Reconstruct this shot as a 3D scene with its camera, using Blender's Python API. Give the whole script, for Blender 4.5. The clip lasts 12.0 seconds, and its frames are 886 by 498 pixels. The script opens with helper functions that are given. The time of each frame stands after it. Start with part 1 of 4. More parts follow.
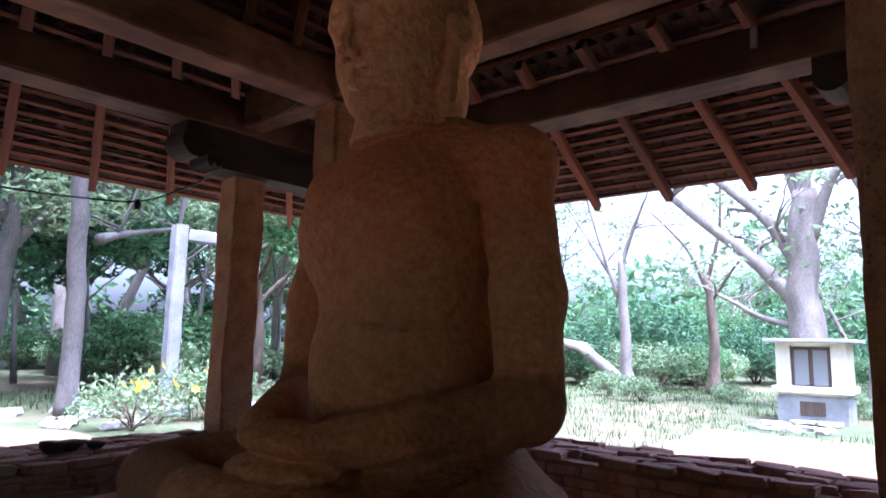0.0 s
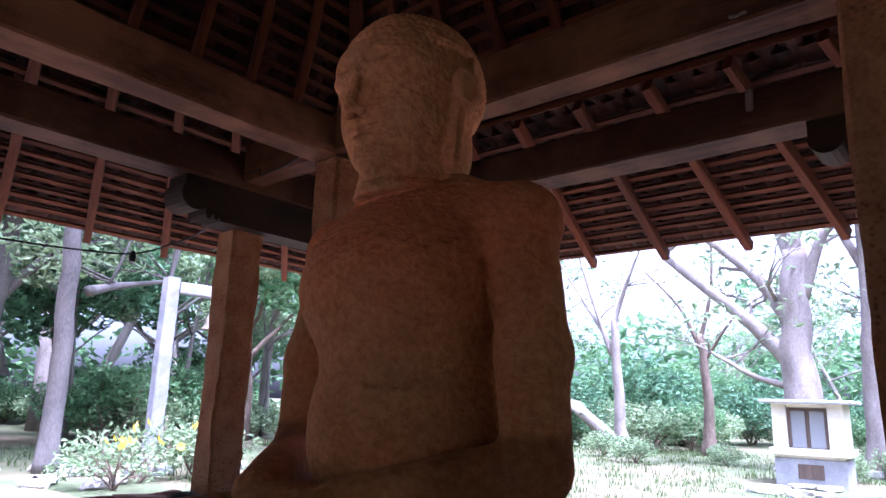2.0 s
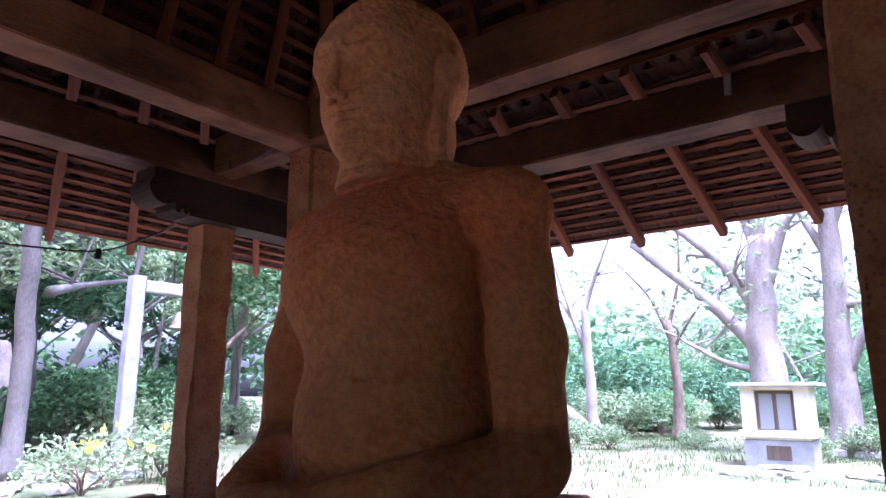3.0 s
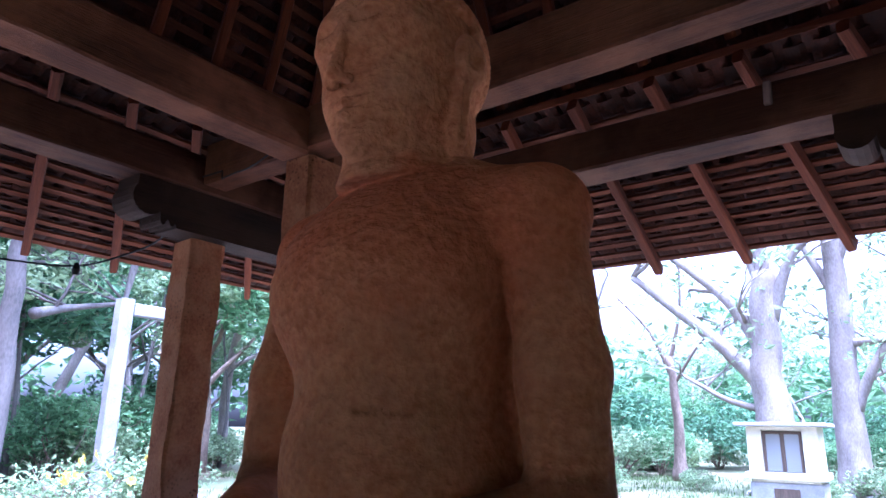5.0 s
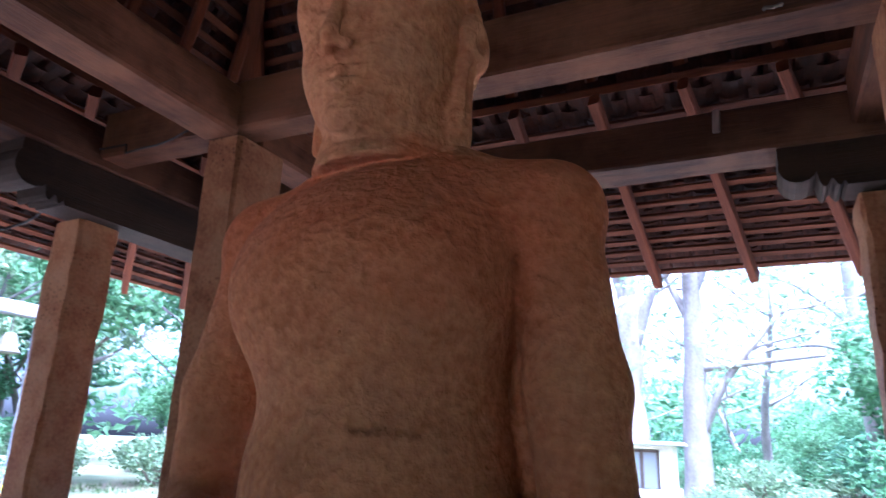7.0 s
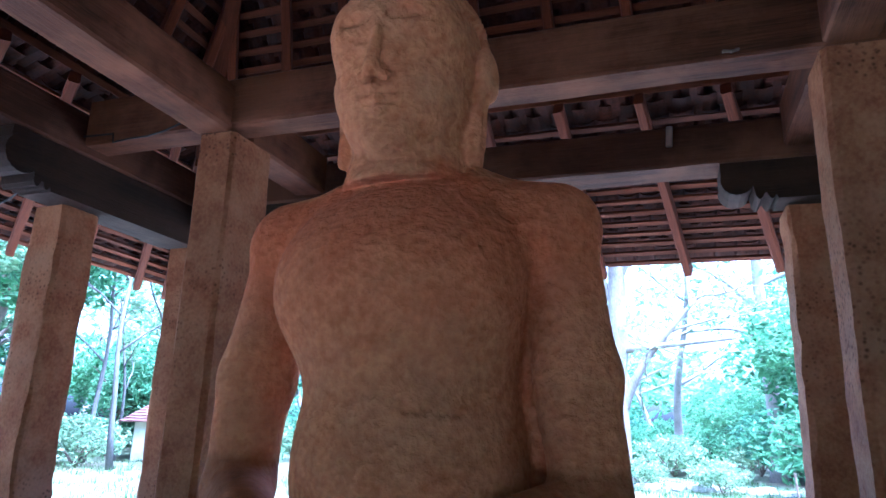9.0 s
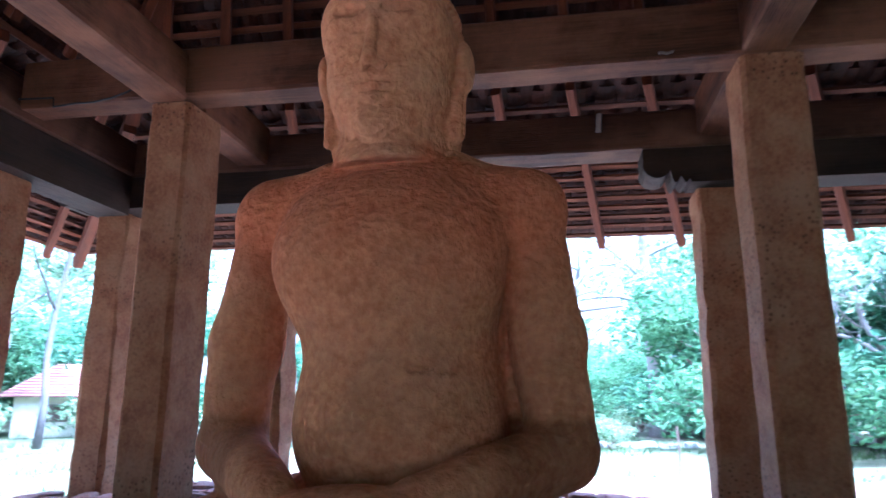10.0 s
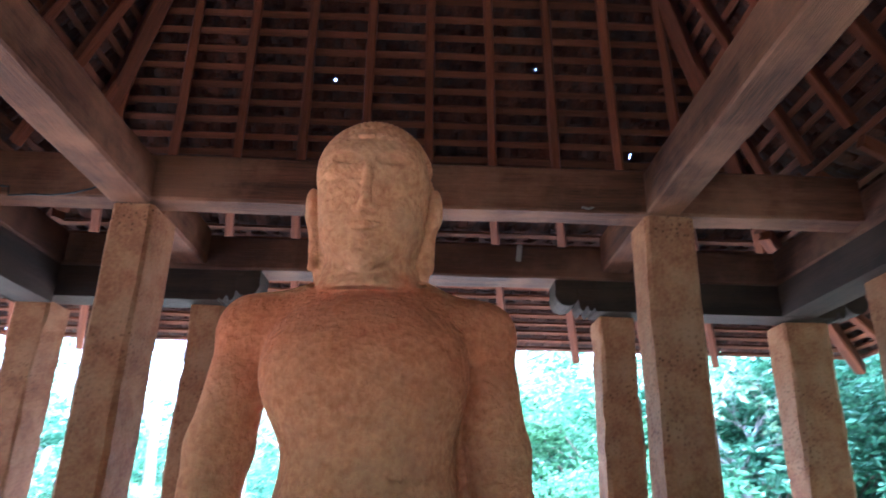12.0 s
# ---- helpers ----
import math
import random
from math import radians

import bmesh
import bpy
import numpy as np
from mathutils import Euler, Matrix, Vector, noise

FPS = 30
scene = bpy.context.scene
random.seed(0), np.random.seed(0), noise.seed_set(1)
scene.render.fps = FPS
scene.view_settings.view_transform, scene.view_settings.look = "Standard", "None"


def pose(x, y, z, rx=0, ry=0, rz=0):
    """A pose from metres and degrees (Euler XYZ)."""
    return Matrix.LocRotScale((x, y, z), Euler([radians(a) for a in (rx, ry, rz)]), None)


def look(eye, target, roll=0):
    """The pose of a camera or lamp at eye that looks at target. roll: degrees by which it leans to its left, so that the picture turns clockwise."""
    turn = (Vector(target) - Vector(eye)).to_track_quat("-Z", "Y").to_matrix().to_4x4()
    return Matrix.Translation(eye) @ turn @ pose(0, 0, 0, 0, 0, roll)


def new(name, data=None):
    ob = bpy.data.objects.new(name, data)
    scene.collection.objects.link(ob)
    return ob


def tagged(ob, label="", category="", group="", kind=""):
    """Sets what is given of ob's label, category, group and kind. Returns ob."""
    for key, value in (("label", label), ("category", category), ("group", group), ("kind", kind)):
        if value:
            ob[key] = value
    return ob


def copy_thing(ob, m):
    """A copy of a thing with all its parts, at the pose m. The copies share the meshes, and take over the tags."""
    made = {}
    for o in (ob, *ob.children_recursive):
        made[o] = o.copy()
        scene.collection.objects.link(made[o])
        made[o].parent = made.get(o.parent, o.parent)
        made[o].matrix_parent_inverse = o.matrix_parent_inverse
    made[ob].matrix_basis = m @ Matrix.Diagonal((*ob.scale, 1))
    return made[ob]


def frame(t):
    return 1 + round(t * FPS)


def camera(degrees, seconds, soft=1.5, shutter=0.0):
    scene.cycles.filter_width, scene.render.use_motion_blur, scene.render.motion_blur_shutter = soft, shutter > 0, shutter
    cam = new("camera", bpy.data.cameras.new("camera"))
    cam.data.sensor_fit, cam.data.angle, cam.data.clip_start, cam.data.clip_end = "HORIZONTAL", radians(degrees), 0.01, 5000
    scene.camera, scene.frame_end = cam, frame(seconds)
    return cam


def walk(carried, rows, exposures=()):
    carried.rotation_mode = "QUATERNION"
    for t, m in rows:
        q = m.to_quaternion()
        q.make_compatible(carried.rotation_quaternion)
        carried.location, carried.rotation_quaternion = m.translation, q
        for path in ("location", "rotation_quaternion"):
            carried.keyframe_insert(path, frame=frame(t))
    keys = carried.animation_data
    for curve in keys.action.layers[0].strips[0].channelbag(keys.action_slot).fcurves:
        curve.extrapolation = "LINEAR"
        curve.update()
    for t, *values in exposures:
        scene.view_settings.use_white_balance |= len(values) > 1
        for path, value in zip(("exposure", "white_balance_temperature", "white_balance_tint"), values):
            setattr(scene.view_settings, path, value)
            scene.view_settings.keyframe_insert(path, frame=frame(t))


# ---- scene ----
cam = camera(67.3, 12.0, shutter=0.5)
METRES, EYE, TILT, LEAN, TURN = 2.6, 1.5, 0.0, 0.0, 41.0
ROWS = [
    (0.0, 0.0, 0.0, 0.0, -0.18, 8.17, -1.28),
    (0.5, -0.0072, -0.0021, -0.0001, -0.23, 10.72, -1.57),
    (1.0, -0.0134, 0.0038, 0.0018, -0.37, 11.68, -1.77),
    (1.5, -0.0151, 0.0065, 0.0017, -0.53, 12.31, -1.57),
    (2.0, -0.0192, 0.0098, 0.0021, -1.02, 12.97, -1.76),
    (2.5, -0.0348, 0.0225, 0.002, -1.84, 12.87, -1.29),
    (3.0, -0.0463, 0.0406, 0.0015, -3.42, 12.42, -0.12),
    (5.0, -0.0664, 0.1931, 0.0047, -4.04, 15.18, -1.12),
    (5.5, -0.0979, 0.2212, 0.0065, -7.38, 16.42, 0.18),
    (6.0, -0.1213, 0.2376, 0.003, -7.95, 16.54, -0.93),
    (6.5, -0.168, 0.2836, 0.0038, -7.04, 16.36, -1.43),
    (7.0, -0.2009, 0.3148, 0.0108, -15.82, 16.51, -2.06),
    (9.0, -0.3532, 0.232, 0.0086, -22.23, 14.91, -1.68),
    (9.5, -0.4052, 0.2207, 0.0002, -24.52, 14.18, -1.84),
    (10.0, -0.5072, 0.2034, -0.0069, -31.11, 12.38, -0.27),
    (10.5, -0.5706, 0.1649, -0.0051, -34.59, 13.44, -1.7),
    (11.0, -0.6223, 0.1222, 0.004, -35.04, 13.78, -1.13),
    (11.5, -0.664, 0.1235, 0.005, -36.86, 17.22, -1.94),
    (12.0, -0.7226, 0.1583, -0.0019, -42.3, 20.65, -1.4),
]
walk(cam, [(t, pose(0, 0, EYE, TILT, LEAN, TURN) @ pose(METRES * x, METRES * y, METRES * z, 90 + pitch, roll, yaw)) for t, x, y, z, yaw, pitch, roll in ROWS],
     [(0.0, 2.68, 4680, 28), (3.0, 3.0, 4750, 40), (5.5, 3.4, 4250, 32), (6.5, 3.75, 4250, 28), (7.0, 3.75, 4200, 27), (9.5, 4.08, 3750, 18), (10.5, 4.1, 4350, 33), (11.0, 4.25, 4550, 45), (11.5, 4.15, 4300, 30), (12.0, 4.7, 3980, 14)])

# ---- light: bright overcast sky, soft sun high behind the trees ----
SUN_ELEV, SUN_AZ = 76.0, 110.0          # azimuth from +y towards +x
world = bpy.data.worlds.new("sky")
scene.world = world
world.use_nodes = True
wn = world.node_tree
wn.nodes.clear()
sky = wn.nodes.new("ShaderNodeTexSky")
sky.sky_type = 'NISHITA'
sky.sun_disc = False
sky.sun_elevation, sky.sun_rotation = radians(SUN_ELEV), radians(SUN_AZ)
sky.air_density, sky.dust_density, sky.ozone_density = 1.0, 8.0, 0.6
hsv = wn.nodes.new("ShaderNodeHueSaturation")
hsv.inputs["Saturation"].default_value = 0.35
bgn = wn.nodes.new("ShaderNodeBackground")
bgn.inputs["Strength"].default_value = 0.15
won = wn.nodes.new("ShaderNodeOutputWorld")
wn.links.new(sky.outputs[0], hsv.inputs["Color"])
wn.links.new(hsv.outputs[0], bgn.inputs["Color"])
wn.links.new(bgn.outputs[0], won.inputs["Surface"])
sun = new("sun", bpy.data.lights.new("sun", "SUN"))
sun.data.energy, sun.data.angle, sun.data.color = 2.9, radians(14), (1.0, 0.96, 0.88)
sa, se = radians(SUN_AZ), radians(SUN_ELEV)
sun_dir = Vector((math.sin(sa) * math.cos(se), math.cos(sa) * math.cos(se), math.sin(se)))
sun.matrix_world = look(sun_dir * 60, (0, 0, 0))


# ---- materials ----
def material(name, dark, light, scale=4.0, fine=40.0, rough=0.85, bump=0.3, stretch=(1, 1, 1), stain=None, stain_amount=0.0,
             stain_scale=1.5, vary=0.0, translucent=0.0, spots=0.0, bump_size=0.02, island=0.0):
    m = bpy.data.materials.new(name)
    m.use_nodes = True
    nt = m.node_tree
    nodes, links = nt.nodes, nt.links
    bsdf = nodes["Principled BSDF"]
    bsdf.inputs["Roughness"].default_value = rough
    bsdf.inputs["Specular IOR Level"].default_value = 0.25
    tc = nodes.new("ShaderNodeTexCoord")
    mp = nodes.new("ShaderNodeMapping")
    mp.inputs["Scale"].default_value = stretch
    links.new(tc.outputs["Object"], mp.inputs["Vector"])
    big = nodes.new("ShaderNodeTexNoise")
    big.inputs["Scale"].default_value, big.inputs["Detail"].default_value = scale, 6
    small = nodes.new("ShaderNodeTexNoise")
    small.inputs["Scale"].default_value, small.inputs["Detail"].default_value = fine, 5
    links.new(mp.outputs[0], big.inputs["Vector"])
    links.new(mp.outputs[0], small.inputs["Vector"])
    add = nodes.new("ShaderNodeMath")
    add.operation = 'MULTIPLY_ADD'
    add.inputs[1].default_value = 0.45
    links.new(small.outputs[0], add.inputs[0])
    half = nodes.new("ShaderNodeMath")
    half.operation = 'MULTIPLY'
    half.inputs[1].default_value = 0.6
    links.new(big.outputs[0], half.inputs[0])
    links.new(half.outputs[0], add.inputs[2])
    ramp = nodes.new("ShaderNodeValToRGB")
    ramp.color_ramp.elements[0].position, ramp.color_ramp.elements[1].position = 0.36, 0.68
    ramp.color_ramp.elements[0].color, ramp.color_ramp.elements[1].color = (*dark, 1), (*light, 1)
    links.new(add.outputs[0], ramp.inputs[0])
    col = ramp.outputs[0]

    def mix(fac, a, b, kind='MIX'):
        n = nodes.new("ShaderNodeMix")
        n.data_type, n.blend_type = 'RGBA', kind
        for sock, val in ((n.inputs["Factor"], fac), (n.inputs[6], a), (n.inputs[7], b)):
            if isinstance(val, bpy.types.NodeSocket):
                links.new(val, sock)
            elif isinstance(val, tuple):
                sock.default_value = (*val, 1)
            else:
                sock.default_value = val
        return n.outputs[2]

    if stain:
        sn = nodes.new("ShaderNodeTexNoise")
        sn.inputs["Scale"].default_value, sn.inputs["Detail"].default_value, sn.inputs["Roughness"].default_value = stain_scale, 8, 0.65
        links.new(tc.outputs["Object"], sn.inputs["Vector"])
        sr = nodes.new("ShaderNodeValToRGB")
        sr.color_ramp.elements[0].position, sr.color_ramp.elements[1].position = 0.46, 0.62
        sr.color_ramp.elements[1].color = (stain_amount,) * 3 + (1,)
        links.new(sn.outputs[0], sr.inputs[0])
        col = mix(sr.outputs[0], col, stain)
    if spots:
        vo = nodes.new("ShaderNodeTexVoronoi")
        vo.inputs["Scale"].default_value = 34
        links.new(tc.outputs["Object"], vo.inputs["Vector"])
        vr = nodes.new("ShaderNodeValToRGB")
        vr.color_ramp.elements[0].position, vr.color_ramp.elements[1].position = 0.1, 0.38
        vr.color_ramp.elements[0].color, vr.color_ramp.elements[1].color = (spots,) * 3 + (1,), (0, 0, 0, 1)
        links.new(vo.outputs["Distance"], vr.inputs[0])
        pn = nodes.new("ShaderNodeTexNoise")
        pn.inputs["Scale"].default_value = 1.6
        links.new(tc.outputs["Object"], pn.inputs["Vector"])
        pr = nodes.new("ShaderNodeValToRGB")
        pr.color_ramp.elements[0].position, pr.color_ramp.elements[1].position = 0.45, 0.6
        links.new(pn.outputs[0], pr.inputs[0])
        both = nodes.new("ShaderNodeMath")
        both.operation = 'MULTIPLY'
        links.new(vr.outputs[0], both.inputs[0])
        links.new(pr.outputs[0], both.inputs[1])
        col = mix(both.outputs[0], col, tuple(c * 0.3 for c in dark))
    if vary or island:
        if island:
            src = nodes.new("ShaderNodeNewGeometry").outputs["Random Per Island"]
        else:
            src = nodes.new("ShaderNodeObjectInfo").outputs["Random"]
        mr = nodes.new("ShaderNodeMapRange")
        amount = vary or island
        mr.inputs["To Min"].default_value, mr.inputs["To Max"].default_value = 1 - amount, 1 + amount
        links.new(src, mr.inputs["Value"])
        hs = nodes.new("ShaderNodeHueSaturation")
        links.new(mr.outputs[0], hs.inputs["Value"])
        links.new(col, hs.inputs["Color"])
        col = hs.outputs[0]
    links.new(col, bsdf.inputs["Base Color"])
    if bump:
        bp = nodes.new("ShaderNodeBump")
        bp.inputs["Strength"].default_value, bp.inputs["Distance"].default_value = bump, bump_size
        links.new(add.outputs[0], bp.inputs["Height"])
        links.new(bp.outputs[0], bsdf.inputs["Normal"])
    if translucent:
        tr = nodes.new("ShaderNodeBsdfTranslucent")
        links.new(col, tr.inputs["Color"])
        ms = nodes.new("ShaderNodeMixShader")
        ms.inputs[0].default_value = translucent
        links.new(bsdf.outputs[0], ms.inputs[1])
        links.new(tr.outputs[0], ms.inputs[2])
        links.new(ms.outputs[0], nodes["Material Output"].inputs["Surface"])
    return m


STATUE = material("weathered_limestone", (0.50, 0.190, 0.066), (0.70, 0.325, 0.128), 20, 40, 0.9, 0.6, stain=(0.55, 0.29, 0.135), stain_amount=0.55, stain_scale=2.2, bump_size=0.036)


def redden(m):
    """Reddish weathering over the figure's chest and shoulders, with a ragged edge."""
    nt = m.node_tree
    bsdf = nt.nodes["Principled BSDF"]
    src = bsdf.inputs["Base Color"].links[0].from_socket
    tc, sep, no = nt.nodes.new("ShaderNodeTexCoord"), nt.nodes.new("ShaderNodeSeparateXYZ"), nt.nodes.new("ShaderNodeTexNoise")
    no.inputs["Scale"].default_value, no.inputs["Detail"].default_value = 3.0, 7
    nt.links.new(tc.outputs["Object"], sep.inputs[0])
    nt.links.new(tc.outputs["Object"], no.inputs["Vector"])
    wob = nt.nodes.new("ShaderNodeMath")
    wob.operation = 'MULTIPLY_ADD'
    wob.inputs[1].default_value = 0.5
    nt.links.new(no.outputs[0], wob.inputs[0])
    nt.links.new(sep.outputs[2], wob.inputs[2])
    rng_ = nt.nodes.new("ShaderNodeMapRange")
    rng_.inputs["From Min"].default_value, rng_.inputs["From Max"].default_value = 1.0, 3.5
    nt.links.new(wob.outputs[0], rng_.inputs["Value"])
    ramp = nt.nodes.new("ShaderNodeValToRGB")
    e = ramp.color_ramp.elements
    e[0].position, e[0].color = 0.42, (0.10, 0.10, 0.10, 1)
    e[1].position, e[1].color = 0.54, (0.85, 0.85, 0.85, 1)
    for pos, v in ((0.625, 0.85), (0.65, 0.0)):
        q = e.new(pos)
        q.color = (v, v, v, 1)
    nt.links.new(rng_.outputs[0], ramp.inputs[0])
    mx = nt.nodes.new("ShaderNodeMix")
    mx.data_type, mx.blend_type = 'RGBA', 'MULTIPLY'
    mx.inputs[7].default_value = (0.92, 0.62, 0.50, 1)
    nt.links.new(ramp.outputs[0], mx.inputs["Factor"])
    nt.links.new(src, mx.inputs[6])
    # dark grime and pale bare patches
    gn = nt.nodes.new("ShaderNodeTexNoise")
    gn.inputs["Scale"].default_value, gn.inputs["Detail"].default_value, gn.inputs["Roughness"].default_value = 11.0, 9, 0.72
    nt.links.new(tc.outputs["Object"], gn.inputs["Vector"])
    gr_ = nt.nodes.new("ShaderNodeValToRGB")
    gr_.color_ramp.elements[0].position, gr_.color_ramp.elements[0].color = 0.30, (0.50, 0.43, 0.38, 1)
    gr_.color_ramp.elements[1].position, gr_.color_ramp.elements[1].color = 0.55, (1, 1, 1, 1)
    nt.links.new(gn.outputs[0], gr_.inputs[0])
    gm = nt.nodes.new("ShaderNodeMix")
    gm.data_type, gm.blend_type = 'RGBA', 'MULTIPLY'
    gm.inputs["Factor"].default_value = 0.32
    nt.links.new(mx.outputs[2], gm.inputs[6])
    nt.links.new(gr_.outputs[0], gm.inputs[7])
    # the outer arms are darker below a sharp level edge
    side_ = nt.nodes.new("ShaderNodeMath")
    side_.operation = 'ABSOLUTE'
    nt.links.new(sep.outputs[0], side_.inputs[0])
    low_arm = []
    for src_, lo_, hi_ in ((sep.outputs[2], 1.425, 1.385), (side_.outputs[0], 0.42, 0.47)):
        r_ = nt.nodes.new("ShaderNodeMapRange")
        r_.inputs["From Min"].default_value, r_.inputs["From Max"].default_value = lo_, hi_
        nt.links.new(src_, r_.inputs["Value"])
        low_arm.append(r_.outputs[0])
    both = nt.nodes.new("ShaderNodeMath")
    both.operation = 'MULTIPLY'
    nt.links.new(low_arm[0], both.inputs[0])
    nt.links.new(low_arm[1], both.inputs[1])
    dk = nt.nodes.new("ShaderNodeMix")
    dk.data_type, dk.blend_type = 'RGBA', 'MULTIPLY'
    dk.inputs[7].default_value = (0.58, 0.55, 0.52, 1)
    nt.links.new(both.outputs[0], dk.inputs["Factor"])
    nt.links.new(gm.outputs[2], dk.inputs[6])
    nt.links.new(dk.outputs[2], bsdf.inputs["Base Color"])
    # chisel marks: short level scales, broken up by noise
    mp = nt.nodes.new("ShaderNodeMapping")
    mp.inputs["Scale"].default_value = (12, 12, 21)
    wn_ = nt.nodes.new("ShaderNodeTexNoise")
    wn_.inputs["Scale"].default_value, wn_.inputs["Detail"].default_value = 6.0, 4
    warp = nt.nodes.new("ShaderNodeMix")
    warp.data_type, warp.blend_type = 'RGBA', 'LINEAR_LIGHT'
    warp.inputs["Factor"].default_value = 0.09
    nt.links.new(tc.outputs["Object"], wn_.inputs["Vector"])
    nt.links.new(tc.outputs["Object"], warp.inputs[6])
    nt.links.new(wn_.outputs["Color"], warp.inputs[7])
    nt.links.new(warp.outputs[2], mp.inputs["Vector"])
    chip = nt.nodes.new("ShaderNodeTexNoise")
    chip.noise_type = 'RIDGED_MULTIFRACTAL'
    chip.inputs["Scale"].default_value, chip.inputs["Detail"].default_value, chip.inputs["Roughness"].default_value = 1.0, 5, 0.6
    nt.links.new(mp.outputs[0], chip.inputs["Vector"])
    old = bsdf.inputs["Normal"].links[0].from_node
    b2 = nt.nodes.new("ShaderNodeBump")
    b2.inputs["Strength"].default_value, b2.inputs["Distance"].default_value = 0.55, 0.024
    nt.links.new(chip.outputs[0], b2.inputs["Height"])
    nt.links.new(old.outputs[0], b2.inputs["Normal"])
    nt.links.new(b2.outputs[0], bsdf.inputs["Normal"])


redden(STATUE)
PILLAR = material("gneiss", (0.19, 0.072, 0.027), (0.37, 0.180, 0.073), 6.0, 50, 0.9, 0.5, stain=(0.30, 0.175, 0.095), stain_amount=0.6, spots=0.8, vary=0.12, bump_size=0.025)
BEAM = material("old_timber", (0.030, 0.010, 0.004), (0.14, 0.055, 0.020), 2.0, 26, 0.8, 0.5, stretch=(0.25, 6, 6), stain=(0.30, 0.14, 0.060), stain_amount=0.5, stain_scale=1.2, vary=0.15)
# BEAM made darker: the shade under the eaves is put into the colour
WALLBEAM = material("shaded_timber", (0.018, 0.007, 0.004), (0.085, 0.034, 0.014), 2.0, 26, 0.8, 0.5, stretch=(0.25, 6, 6), stain=(0.20, 0.10, 0.046), stain_amount=0.45, stain_scale=1.2, vary=0.15)
# much darker than the beams all over
BRACKET = material("dark_timber", (0.008, 0.0045, 0.0025), (0.034, 0.017, 0.008), 2.0, 26, 0.8, 0.5, stretch=(0.25, 6, 6), stain=(0.06, 0.033, 0.018), stain_amount=0.4)
RAFTER = material("rafter_wood", (0.055, 0.013, 0.003), (0.15, 0.042, 0.010), 2.0, 24, 0.8, 0.35, stretch=(0.3, 7, 7), vary=0.25)
BATTEN = material("batten_wood", (0.05, 0.014, 0.004), (0.14, 0.045, 0.013), 2.0, 24, 0.8, 0.3, stretch=(0.3, 7, 7), vary=0.3)
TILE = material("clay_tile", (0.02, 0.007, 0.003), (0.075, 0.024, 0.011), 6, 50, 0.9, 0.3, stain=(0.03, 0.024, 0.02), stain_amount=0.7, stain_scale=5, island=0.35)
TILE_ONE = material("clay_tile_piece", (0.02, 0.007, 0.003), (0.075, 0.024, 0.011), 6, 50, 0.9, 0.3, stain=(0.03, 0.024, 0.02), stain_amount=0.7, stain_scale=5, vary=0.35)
BRICK = material("old_brick", (0.22, 0.10, 0.07), (0.45, 0.25, 0.18), 8, 60, 0.95, 0.5, stain=(0.40, 0.34, 0.28), stain_amount=0.5, stain_scale=6, vary=0.3)
MORTAR = material("earth_mortar", (0.16, 0.10, 0.07), (0.30, 0.20, 0.14), 5, 60, 0.95, 0.5)
FLOOR = material("stone_floor", (0.13, 0.068, 0.038), (0.26, 0.145, 0.082), 2, 40, 0.85, 0.3, stain=(0.19, 0.12, 0.075), stain_amount=0.5)
GROUND = material("earth_and_grass", (0.036, 0.050, 0.019), (0.085, 0.092, 0.042), 1.2, 30, 0.95, 0.4, stain=(0.115, 0.080, 0.050), stain_amount=0.8, stain_scale=0.22, bump_size=0.05)
GRASS = material("grass_blade", (0.04, 0.07, 0.018), (0.09, 0.125, 0.04), 3, 20, 0.7, 0, translucent=0.35, island=0.35)
SAND = material("bounce_sand", (0.20, 0.145, 0.095), (0.31, 0.235, 0.16), 1.5, 40, 0.95, 0.3, stain=(0.22, 0.17, 0.11), stain_amount=0.5, stain_scale=2)
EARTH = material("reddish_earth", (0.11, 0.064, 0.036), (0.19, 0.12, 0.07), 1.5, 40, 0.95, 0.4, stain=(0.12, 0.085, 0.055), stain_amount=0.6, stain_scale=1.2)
LEAF = material("leaf_mid", (0.06, 0.13, 0.055), (0.145, 0.24, 0.10), 0.5, 6, 0.6, 0, translucent=0.55, island=0.45)
LEAF_PALE = material("leaf_pale", (0.13, 0.19, 0.09), (0.26, 0.33, 0.17), 0.5, 6, 0.6, 0, translucent=0.45, island=0.4)
LEAF_DARK = material("leaf_dark", (0.05, 0.11, 0.055), (0.11, 0.20, 0.095), 0.5, 6, 0.6, 0, translucent=0.35, island=0.45)
BARK_PALE = material("pale_bark", (0.13, 0.108, 0.092), (0.31, 0.27, 0.235), 3, 30, 0.9, 0.5, stretch=(1, 1, 0.4), stain=(0.2, 0.16, 0.12), stain_amount=0.4, bump_size=0.05)
# grey bark made darker: canopy shade on the trunks put into the colour
BARK_GREY = material("shaded_grey_bark", (0.06, 0.055, 0.048), (0.14, 0.125, 0.112), 3, 30, 0.9, 0.5, stretch=(1, 1, 0.4), stain=(0.14, 0.12, 0.10), stain_amount=0.4, bump_size=0.05)
BARK_DARK = material("dark_bark", (0.07, 0.05, 0.035), (0.20, 0.15, 0.11), 4, 30, 0.95, 0.5, stretch=(1, 1, 0.3), bump_size=0.05)
PLASTER = material("cream_plaster", (0.62, 0.58, 0.42), (0.78, 0.75, 0.62), 2, 40, 0.9, 0.15, stain=(0.45, 0.42, 0.34), stain_amount=0.5)
GREY = material("grey_cement", (0.22, 0.22, 0.22), (0.42, 0.42, 0.42), 3, 50, 0.9, 0.3, stain=(0.12, 0.12, 0.12), stain_amount=0.6)
